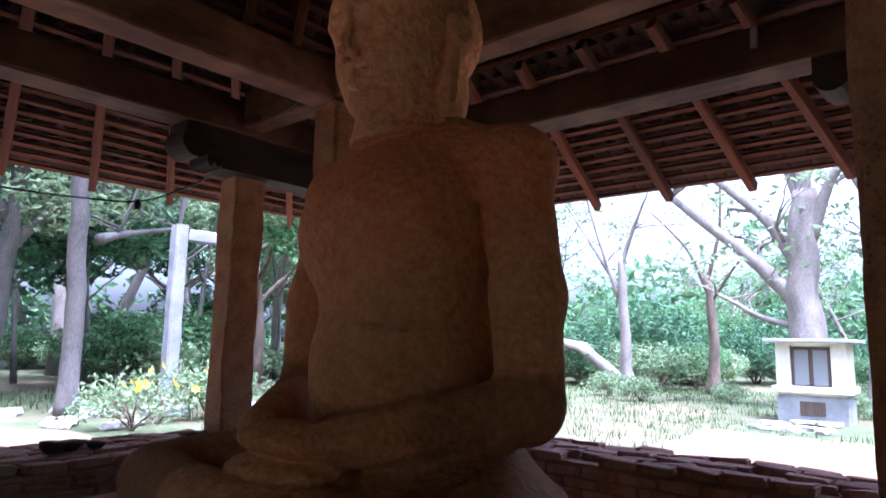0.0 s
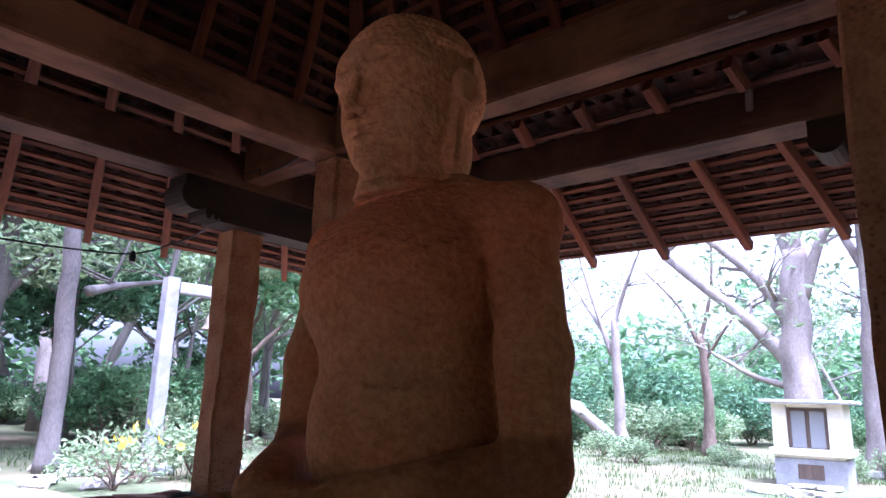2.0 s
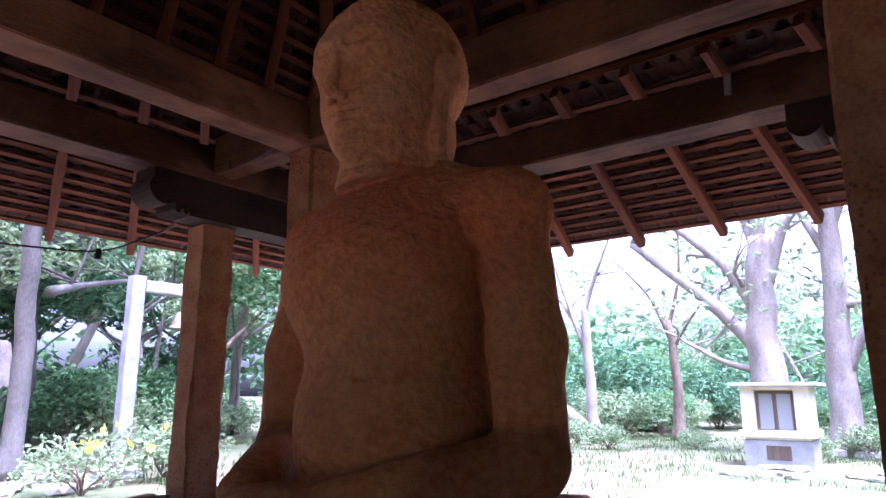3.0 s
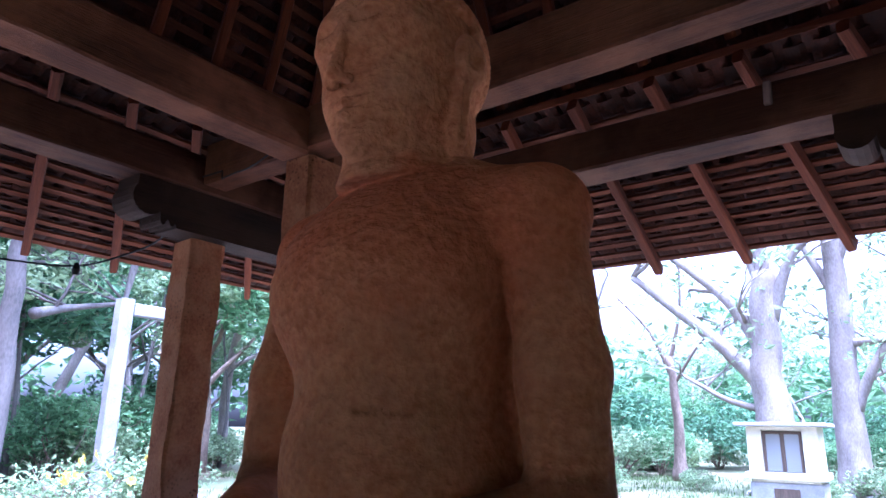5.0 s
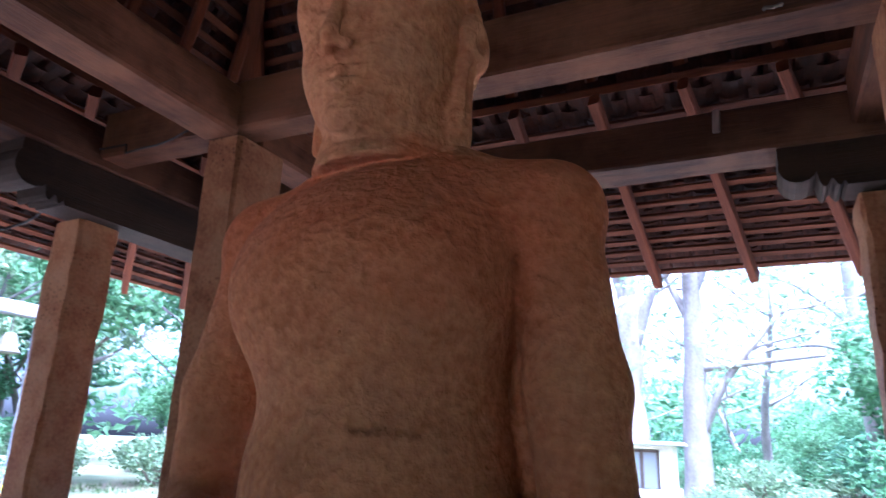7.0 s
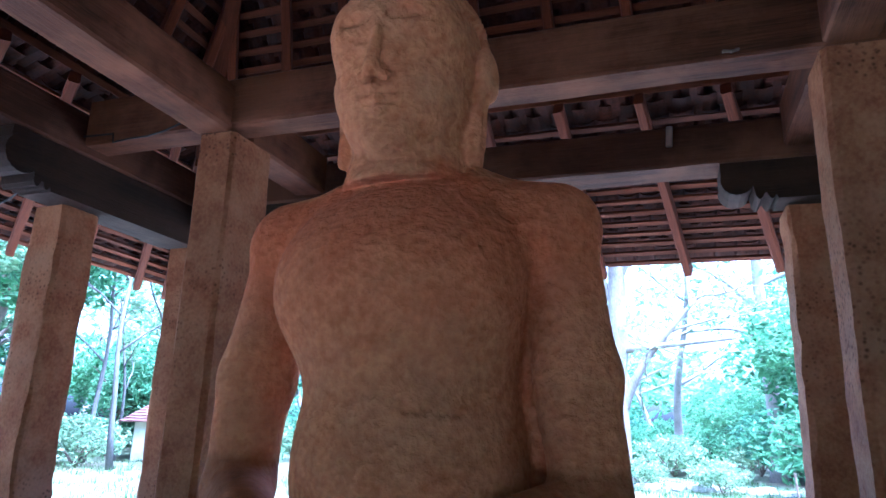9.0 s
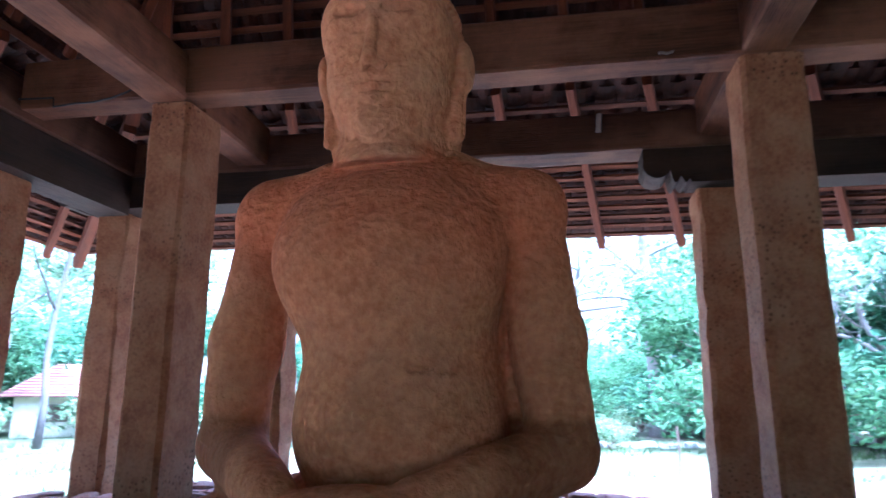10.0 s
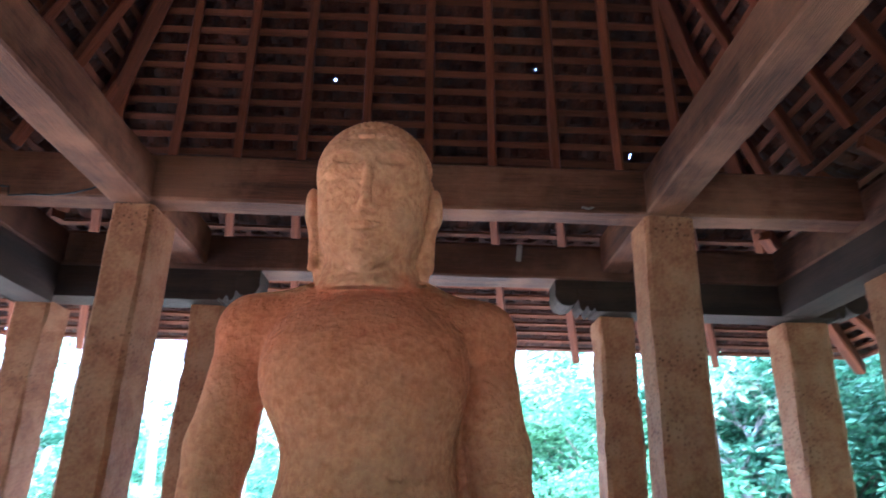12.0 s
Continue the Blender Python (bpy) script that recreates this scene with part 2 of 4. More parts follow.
WHITESTONE = material("pale_granite", (0.13, 0.13, 0.135), (0.25, 0.25, 0.26), 2, 40, 0.85, 0.3, stain=(0.30, 0.28, 0.25), stain_amount=0.5)
ROCK = material("paving_stone", (0.24, 0.22, 0.20), (0.50, 0.47, 0.43), 4, 40, 0.9, 0.5, vary=0.25)
BLACK = material("black_rubber", (0.01, 0.01, 0.01), (0.03, 0.03, 0.03), 4, 40, 0.5, 0)
BRONZE = material("dull_bronze", (0.08, 0.07, 0.05), (0.18, 0.15, 0.11), 6, 50, 0.5, 0.2)
YELLOW = material("yellow_petal", (0.75, 0.5, 0.02), (0.9, 0.68, 0.05), 5, 30, 0.6, 0, translucent=0.3)
DARKWOOD = material("dark_window_wood", (0.05, 0.035, 0.025), (0.14, 0.10, 0.07), 2, 26, 0.7, 0.3, stretch=(6, 6, 0.3))
GLASS = bpy.data.materials.new("window_glass")
GLASS.use_nodes = True
gb = GLASS.node_tree.nodes["Principled BSDF"]
gb.inputs["Base Color"].default_value, gb.inputs["Roughness"].default_value = (0.25, 0.26, 0.26, 1), 0.12
gb.inputs["Specular IOR Level"].default_value = 0.6


# ---- building helpers ----
def mesh_of(name, verts, faces, mat, smooth=False):
    me = bpy.data.meshes.new(name)
    me.from_pydata([tuple(v) for v in verts], [], [tuple(f) for f in faces])
    me.materials.append(mat)
    if smooth:
        me.polygons.foreach_set("use_smooth", [True] * len(me.polygons))
    me.update()
    return me


def thing(name, label, category, group="", kind="", m=None, data=None):
    ob = new(name, data)
    if m is not None:
        ob.matrix_world = m
    return tagged(ob, label, category, group, kind)


def child(name, data, parent, m=None, label="", kind=""):
    ob = new(name, data)
    ob.parent = parent
    if m is not None:
        ob.matrix_basis = m
    return tagged(ob, label, kind=kind)


def box_data(x0, y0, z0, x1, y1, z1, ch=0.006):
    """A box with chamfered edges."""
    vs, c = [], ch
    for sx, x in ((1, x0), (-1, x1)):
        for sy, y in ((1, y0), (-1, y1)):
            for sz, z in ((1, z0), (-1, z1)):
                vs += [(x, y + sy * c, z + sz * c), (x + sx * c, y, z + sz * c), (x + sx * c, y + sy * c, z)]
    bm = bmesh.new()
    for v in vs:
        bm.verts.new(v)
    bmesh.ops.convex_hull(bm, input=bm.verts)
    bmesh.ops.dissolve_limit(bm, angle_limit=0.02, verts=bm.verts, edges=bm.edges)
    bm.verts.index_update()
    out = [tuple(v.co) for v in bm.verts], [[v.index for v in f.verts] for f in bm.faces]
    bm.free()
    return out


def join(lists):
    verts, faces = [], []
    for v, f in lists:
        o = len(verts)
        verts += [tuple(p) for p in v]
        faces += [[i + o for i in g] for g in f]
    return verts, faces


def box_mesh(name, x0, y0, z0, x1, y1, z1, mat, ch=0.006):
    return mesh_of(name, *box_data(x0, y0, z0, x1, y1, z1, ch), mat)


def timber_data(length, w, h, ch=0.02, seg=0.12, rough=0.006, seed=0, bow=0.0):
    """A hewn bar along +x from 0, centred on y and z, with chamfered and wavering edges."""
    n = max(2, int(length / seg))
    prof = [(-w / 2 + ch, -h / 2), (w / 2 - ch, -h / 2), (w / 2, -h / 2 + ch), (w / 2, h / 2 - ch), (w / 2 - ch, h / 2), (-w / 2 + ch, h / 2), (-w / 2, h / 2 - ch), (-w / 2, -h / 2 + ch)]
    verts, faces = [], []
    for i in range(n + 1):
        x = length * i / n
        for k, (y, z) in enumerate(prof):
            d = noise.noise_vector((x * 1.7 + seed * 7.3, k * 1.9 + seed, seed * 3.1)) * rough + noise.noise_vector((x * 9 + seed, k * 3.7, seed)) * rough * 0.5
            verts.append((x, y + d.y, z + d.z + bow * math.sin(math.pi * i / n)))
    for i in range(n):
        for k in range(8):
            a, b = i * 8 + k, i * 8 + (k + 1) % 8
            faces.append((a, b, b + 8, a + 8))
    faces.append(tuple(range(7, -1, -1)))
    faces.append(tuple(n * 8 + k for k in range(8)))
    return verts, faces


def between(a, b, up=(0, 0, 1)):
    """The pose whose x axis runs from a to b, with z as near to up as may be."""
    a, b = Vector(a), Vector(b)
    x = (b - a).normalized()
    y = Vector(up).cross(x).normalized()
    z = x.cross(y)
    return Matrix.Translation(a) @ Matrix((x, y, z)).transposed().to_4x4()


def tube_data(points, radii, sides=8):
    verts, faces = [], []
    pts = [Vector(p) for p in points]
    for i, p in enumerate(pts):
        d = (pts[min(i + 1, len(pts) - 1)] - pts[max(i - 1, 0)]).normalized()
        s = d.cross(Vector((0.31, 0.95, 0.05)) if abs(d.z) > 0.6 else Vector((0, 0, 1))).normalized()
        u = d.cross(s)
        for k in range(sides):
            a = 2 * math.pi * k / sides
            r = radii[i]
            verts.append(p + (s * math.cos(a) + u * math.sin(a)) * r)
    for i in range(len(pts) - 1):
        for k in range(sides):
            a, b = i * sides + k, i * sides + (k + 1) % sides
            faces.append((a, b, b + sides, a + sides))
    faces.append(tuple(range(sides - 1, -1, -1)))
    faces.append(tuple((len(pts) - 1) * sides + k for k in range(sides)))
    return verts, faces


# ---- setting: ground, floor ----
CX, CY = -1.87, 1.25
line = np.concatenate([-np.geomspace(600, 12, 30), np.linspace(-11.5, 40, 90), np.geomspace(42, 640, 26)])
gx, gy = np.meshgrid(line - 12, line, indexing="ij")
gz = np.zeros_like(gx)
for i in range(gx.shape[0]):
    for j in range(gx.shape[1]):
        far = max(abs(gx[i, j] - CX), abs(gy[i, j] - CY))
        if far > 6:
            gz[i, j] = noise.noise((gx[i, j] * 0.25, gy[i, j] * 0.25, 0)) * 0.07 * min(1, (far - 6) / 4)
n = len(line)
gverts = np.stack([gx, gy, gz - 0.02], -1).reshape(-1, 3)
gfaces = [(i * n + j, (i + 1) * n + j, (i + 1) * n + j + 1, i * n + j + 1) for i in range(n - 1) for j in range(n - 1)]
thing("ground", "sandy earth with patches of grass", "ground", kind="structure", data=mesh_of("ground", gverts, gfaces, GROUND, True))
thing("floor", "dusty worn stone floor of the shrine", "floor", kind="structure", data=box_mesh("floor", -5.0, -2.5, -0.15, 1.5, 4.7, 0.0, FLOOR))

# plinth under the statue
thing("plinth", "low weathered stone plinth under the statue", "plinth", data=mesh_of("plinth", *join([box_data(-3.25, 0.95, 0.004, -0.72, 2.66, 0.12, 0.015), box_data(-3.17, 1.02, 0.12, -0.80, 2.6, 0.66, 0.012), box_data(-3.25, 0.95, 0.66, -0.72, 2.66, 0.79, 0.015)]), PILLAR))

# ---- pillars ----
XS, YS = (-4.74, -3.505, -0.27, 1.17), (-1.75, -0.42, 2.91, 4.19)


def pillar(x, y, w, d, top, seed, label):
    v, f = timber_data(top, w, d, 0.022, 0.08, 0.012 if top > 3 else 0.026, seed)
    me = mesh_of("stone_pillar", v, f, PILLAR, False)
    m = Matrix.Translation((x, y, 0)) @ Matrix(((0, 1, 0, 0), (0, 0, 1, 0), (1, 0, 0, 0), (0, 0, 0, 1)))
    return thing("stone_pillar", label, "pillar", "stone pillars of the shrine", m=m, data=me)


for i, x in enumerate(XS):
    for j, y in enumerate(YS):
        if i in (1, 2) and j in (1, 2):
            w, d, dy = (0.25, 0.38, 0.05) if i == 1 else (0.30, 0.30, 0.01)
            pillar(x, y + dy, w, d, 3.118 if i == 1 else 3.142, i * 4 + j, "tall square stone pillar, pitted and stained, beside the statue")
        else:
            w, d = (0.26, 0.34) if i == 0 else (0.25, 0.30) if i == 1 else (0.34, 0.30) if i == 3 else (0.28, 0.30)
            pillar(x + (0.085 if i == 1 else 0.03 if i == 3 else 0), y + (0.025 if (i, j) == (0, 2) else 0), w, 0.27 if (i, j) == (0, 2) else d, 2.786 if i == 0 and j in (1, 2) else 2.846, i * 4 + j, "square rough-hewn stone pillar in the brick ledge")


# ---- beams ----
def beam(a, b, w, h, seed, label):
    length = (Vector(b) - Vector(a)).length
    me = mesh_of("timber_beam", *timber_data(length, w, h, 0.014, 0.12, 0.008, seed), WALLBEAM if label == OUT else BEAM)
    return thing("timber_beam", label, "beam", "roof beams", m=between(a, b), data=me)


IN, OUT = "heavy hewn timber beam on the tall pillars", "long timber wall beam on carved brackets"
for k, y in enumerate((YS[1] + 0.02, 2.848)):
    beam((-4.48, y, 3.295), (0.93, y, 3.295), 0.20, 0.30, 20 + k, IN)
for k, (x, w, z) in enumerate(((-3.525, 0.245, 3.262), (-0.30, 0.22, 3.29))):
    for q, (y0, y1) in enumerate(((-1.60, YS[1] - 0.085), (YS[1] + 0.125, 2.76), (2.97, 3.86))):
        beam((x, y0, z), (x, y1, z), w, 0.28, 30 + k * 5 + q, IN)
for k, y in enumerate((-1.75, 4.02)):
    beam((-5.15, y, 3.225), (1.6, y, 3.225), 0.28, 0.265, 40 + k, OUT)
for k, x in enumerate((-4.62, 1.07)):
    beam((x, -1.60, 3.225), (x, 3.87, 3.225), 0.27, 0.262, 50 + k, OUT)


def bracket_data(length, scroll_start, scroll_end, w=0.26, h=0.24):
    """A bracket along +x, its lower ends cut to a rolled scroll with a lobed nose."""
    out = []
    n = int(length / 0.012)
    for i in range(n + 1):
        x = length * i / n
        z = -h
        for flag, d in ((scroll_start, x), (scroll_end, length - x)):
            if flag and d < 0.30:
                if d < 0.17:
                    z = max(z, -h * 0.42 - 0.42 * h * math.sqrt(max(0, 1 - ((d - 0.085) / 0.088) ** 2)))
                else:
                    z = max(z, -h + 0.055 - 0.055 * abs(math.sin((d - 0.17) / 0.13 * math.pi * 2)))
        out.append((x, z))
    verts, faces = [], []
    for x, z in out:
        verts += [(x, -w / 2, z), (x, w / 2, z), (x, w / 2, 0), (x, -w / 2, 0)]
    for i in range(n):
        for k in range(4):
            a, b = i * 4 + k, i * 4 + (k + 1) % 4
            faces.append((a, b, b + 4, a + 4))
    faces += [(3, 2, 1, 0), tuple(n * 4 + k for k in range(4))]
    return verts, faces


def bracket(a, b, s0, s1, h=0.24):
    length = (Vector(b) - Vector(a)).length
    ob = thing("carved_bracket", "dark carved timber bracket with a scrolled end on a pillar", "bracket", "carved brackets", m=between(a, b))
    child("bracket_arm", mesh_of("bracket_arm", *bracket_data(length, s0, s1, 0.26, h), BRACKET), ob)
    for flag, x in ((s0, 0.088), (s1, length - 0.088)):
        if flag:
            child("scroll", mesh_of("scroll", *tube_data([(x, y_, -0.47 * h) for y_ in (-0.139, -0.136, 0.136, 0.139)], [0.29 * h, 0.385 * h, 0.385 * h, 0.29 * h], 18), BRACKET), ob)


for y in (-1.75, 4.03):
    bracket((-5.15, y, 3.09), (-3.0, y, 3.09), True, True)
    bracket((-0.76, y, 3.09), (1.62, y, 3.09), True, True)
for x in (-4.63, 1.07):
    h_ = 0.30 if x < 0 else 0.24
    bracket((x, 3.88, 3.087), (x, 2.30, 3.087), False, True, h_)
    bracket((x, -1.60, 3.087), (x, 0.08, 3.087), False, True, h_)

# ---- roof: four slopes with a steep upper and a flatter lower part ----
HE, ZE, HK, ZK, RISE = 4.67, 2.98, 2.95, 3.74, 1.40
ZA = ZK + RISE * HK
roof = thing("tiled_roof", "hipped roof of clay tiles on wooden rafters, seen from beneath", "roof", kind="structure", m=Matrix.Translation((CX, CY, 0)))


def side(k):
    """The turn that takes the back slope to slope k: back, left, front, right."""
    return Matrix.Rotation(math.pi / 2 * k, 4, 'Z')


def slope_point(off, s, lower):
    """A point of the back slope: off sideways, s from 0 at its lower edge to 1 at its upper edge."""
    if lower:
        return Vector((off, HE + (HK - HE) * s, ZE + (ZK - ZE) * s))
    return Vector((off, HK * (1 - s), ZK + (ZA - ZK) * s))


rafter_cache = {}


def rafter(p, q, k, w=0.07, h=0.10, drop=0.075, name="rafter"):
    length = round((q - p).length, 2)
    key = (length, w, h)
    if key not in rafter_cache:
        rafter_cache[key] = mesh_of(name, *timber_data(length, w, h, 0.012, 0.35, 0.012, len(rafter_cache)), RAFTER)
    m = between(p, q)
    child(name, rafter_cache[key], roof, side(k) @ m @ Matrix.Translation((0, 0, -drop)))


for k in range(4):
    for i in range(-7, 8):
        tip = i * 0.735 + 0.22 if k in (0, 2) else i * 0.755 + 0.47
        knee = i * 0.545 + 0.12 if k in (0, 2) else i * 0.51 + 0.044
        if abs(tip) < HE - 0.12:
            s1 = 1.0
            if abs(knee) > HK:
                s1 = (HE - abs(tip)) / ((HE - abs(tip)) + (abs(knee) - HK)) if abs(knee) > HK else 1.0
            p, q = slope_point(tip, -0.02, True), slope_point(tip + (knee - tip) * s1, s1 * 1.03, True)
            rafter(p, q, k)
        if abs(knee) < HK - 0.05:
            # rafters close up on the way to the top, and stop at the hips
            s1 = min(0.97, (HK - abs(knee)) / (HK - abs(knee) * 0.6))
            p, q = slope_point(knee, 0.025, False), slope_point(knee * (1 - 0.6 * s1), s1, False)
            rafter(p, q, k)
    rafter(slope_point(HE, 0, True), slope_point(HK, 1, True), k, 0.10, 0.13, 0.10, "hip_rafter")
    rafter(slope_point(HK, 0, False), slope_point(0.08, 0.97, False), k, 0.12, 0.14, 0.10, "hip_rafter")

# battens
batten_cache = {}


def batten(k, s, lower, half):
    length = round(2 * half, 2)
    if length < 0.3:
        return
    if length not in batten_cache:
        batten_cache[length] = mesh_of("batten", *timber_data(length, 0.05, 0.024, 0.004, 0.5, 0.008, len(batten_cache)), BATTEN)
    p = slope_point(-half, s, lower)
    q = slope_point(half, s, lower)
    up = (slope_point(0, 0.5, lower) - slope_point(0, 0.4, lower)).cross(Vector((1, 0, 0))).normalized() * -1
    child("batten", batten_cache[length], roof, side(k) @ between(p, q, up if up.z > 0 else -up) @ Matrix.Translation((0, 0, -0.012)))


L_LOW, L_UP = math.hypot(HE - HK, ZK - ZE), math.hypot(HK, ZA - ZK)
PITCH = 0.135
for k in range(4):
    for r in range(int(L_LOW / PITCH)):
        s = (r + 0.3) * PITCH / L_LOW
        batten(k, s, True, HE + (HK - HE) * s - 0.02)
    for r in range(int(L_UP / PITCH)):
        s = (r + 0.4) * PITCH / L_UP
        batten(k, s, False, HK * (1 - s) - 0.02)

# clay tiles: pans and covers in rows
TW, TL = 0.17, 0.23


def tile_data(arch, seed=0):
    verts, faces = [], []
    for j, (y, w) in enumerate(((0, 0.5), (TL, 0.44))):
        for i in range(6):
            a = math.pi * (0.08 + 0.84 * i / 5)
            for t in (0.0, 0.012):
                r = TW * w * 1.15 + (t if arch > 0 else -t)
                verts.append((-math.cos(a) * r, y, arch * (math.sin(a) - 0.2) * r * 0.62 + t * 0.2))
    for i in range(5):
        a, b = i * 2, i * 2 + 2
        faces += [(a, a + 12, b + 12, b), (a + 1, b + 1, b + 13, a + 13), (a, b, b + 1, a + 1), (a + 12, a + 13, b + 13, b + 12)]
    return verts, faces


PAN, COVER = tile_data(-1), tile_data(1)
GAPS = ((-0.76, 1.04), (-0.84, 0.64), (0.97, 1.11), (1.82, 0.70), (1.71, 0.40), (0.14, 0.84))   # where a tile has slipped on the back slope
rng = random.Random(5)
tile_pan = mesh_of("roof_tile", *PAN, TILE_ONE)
for k in range(4):
    for lower in (True, False):
        length = L_LOW if lower else L_UP
        o, e = slope_point(0, 0, lower), slope_point(0, 1, lower)
        yv = (e - o).normalized()
        zv = yv.cross(Vector((1, 0, 0)))
        parts = []
        for r in range(int(length / PITCH) + 1):
            s = (r * PITCH - (0.04 if lower else 0.0)) / length
            half = (HE + (HK - HE) * s) if lower else HK * (1 - s)
            cols = int(2 * half / TW)
            for c in range(cols + 1):
                off = (c - cols / 2) * TW
                for data, shift, lift in ((PAN, 0, 0.088), (COVER, TW / 2, 0.128)):
                    if rng.random() < (0.001 if lower else 0.005):
                        continue
                    slipped = k == 0 and not lower and any(abs(off - gx_) < TW / 2 and abs(s * length + 0.06 - gs_) < PITCH / 2 for gx_, gs_ in GAPS)
                    if slipped and data is PAN:
                        continue
                    if slipped:
                        shift += 0.03
                    base = slope_point(off + shift + rng.uniform(-0.012, 0.012), s + rng.uniform(-0.012, 0.012) / length, lower) + zv * (lift + rng.uniform(-0.006, 0.006))
                    tilt = rng.uniform(-0.05, 0.05)
                    xx = Vector((1, 0, 0)) + yv * tilt
                    yy = yv - zv * 0.10
                    if k == 0 and lower and r < 5 and data is PAN:
                        m = Matrix((xx, yy, zv)).transposed().to_4x4()
                        m.translation = base
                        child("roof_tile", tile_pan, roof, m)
                    else:
                        parts.append(([base + xx * v[0] + yy * v[1] + zv * v[2] for v in data[0]], data[1]))
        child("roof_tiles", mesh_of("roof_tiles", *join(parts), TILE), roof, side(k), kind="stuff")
    # cover board above the tiles' joints: the tiles' own bed of straw and lime
cap = tube_data([(0, 0, ZA + 0.0), (0, 0, ZA + 0.35), (0, 0, ZA + 0.55)], [0.34, 0.16, 0.03], 12)
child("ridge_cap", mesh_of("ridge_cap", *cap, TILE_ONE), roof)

# ---- the statue: one mesh, a seated stone figure carved from rounded masses ----
def smin(a, b, k):
    h = np.clip(0.5 + 0.5 * (b - a) / k, 0, 1)
    return b + (a - b) * h - k * h * (1 - h)


def surface(field, origin, step):
    """Quads on the zero level of a field sampled on a grid (surface nets)."""
    nx, ny, nz = field.shape
    inside = field < 0
    total = np.zeros((nx - 1, ny - 1, nz - 1, 3), np.float32)
    count = np.zeros((nx - 1, ny - 1, nz - 1), np.float32)
    corner = [(i, j, k) for i in (0, 1) for j in (0, 1) for k in (0, 1)]

    def cut(c):
        return (slice(c[0], nx - 1 + c[0]), slice(c[1], ny - 1 + c[1]), slice(c[2], nz - 1 + c[2]))
    for a in corner:
        for axis in range(3):
            if a[axis]:
                continue
            b = list(a)
            b[axis] = 1
            fa, fb = field[cut(a)], field[cut(b)]
            cross = (fa < 0) != (fb < 0)
            t = np.where(cross, fa / np.where(cross, fa - fb, 1), 0)
            for d in range(3):
                total[..., d] += np.where(cross, a[d] + (t if d == axis else 0), 0)
            count += cross
    used = count > 0
    index = -np.ones(used.shape, np.int64)
    index[used] = np.arange(used.sum())
    cell = np.argwhere(used)
    verts = origin + (cell + total[used] / count[used][:, None]) * step
    faces = []
    for axis in range(3):
        lo = [slice(0, -1) if d == axis else slice(1, -1) for d in range(3)]
        hi = [slice(1, None) if d == axis else slice(1, -1) for d in range(3)]
        fa, fb = inside[tuple(lo)], inside[tuple(hi)]
        u, v = (axis + 1) % 3, (axis + 2) % 3
        where = np.argwhere(fa != fb)
        for d in range(3):
            if d != axis:
                where[:, d] += 1
        flip = fb[fa != fb]
        eu, ev = np.eye(3, dtype=int)[u], np.eye(3, dtype=int)[v]
        q = np.stack([index[tuple((where - eu - ev).T)], index[tuple((where - ev).T)], index[tuple(where.T)], index[tuple((where - eu).T)]], 1)
        q[flip] = q[flip][:, ::-1]
        faces.append(q)
    return verts, np.concatenate(faces)


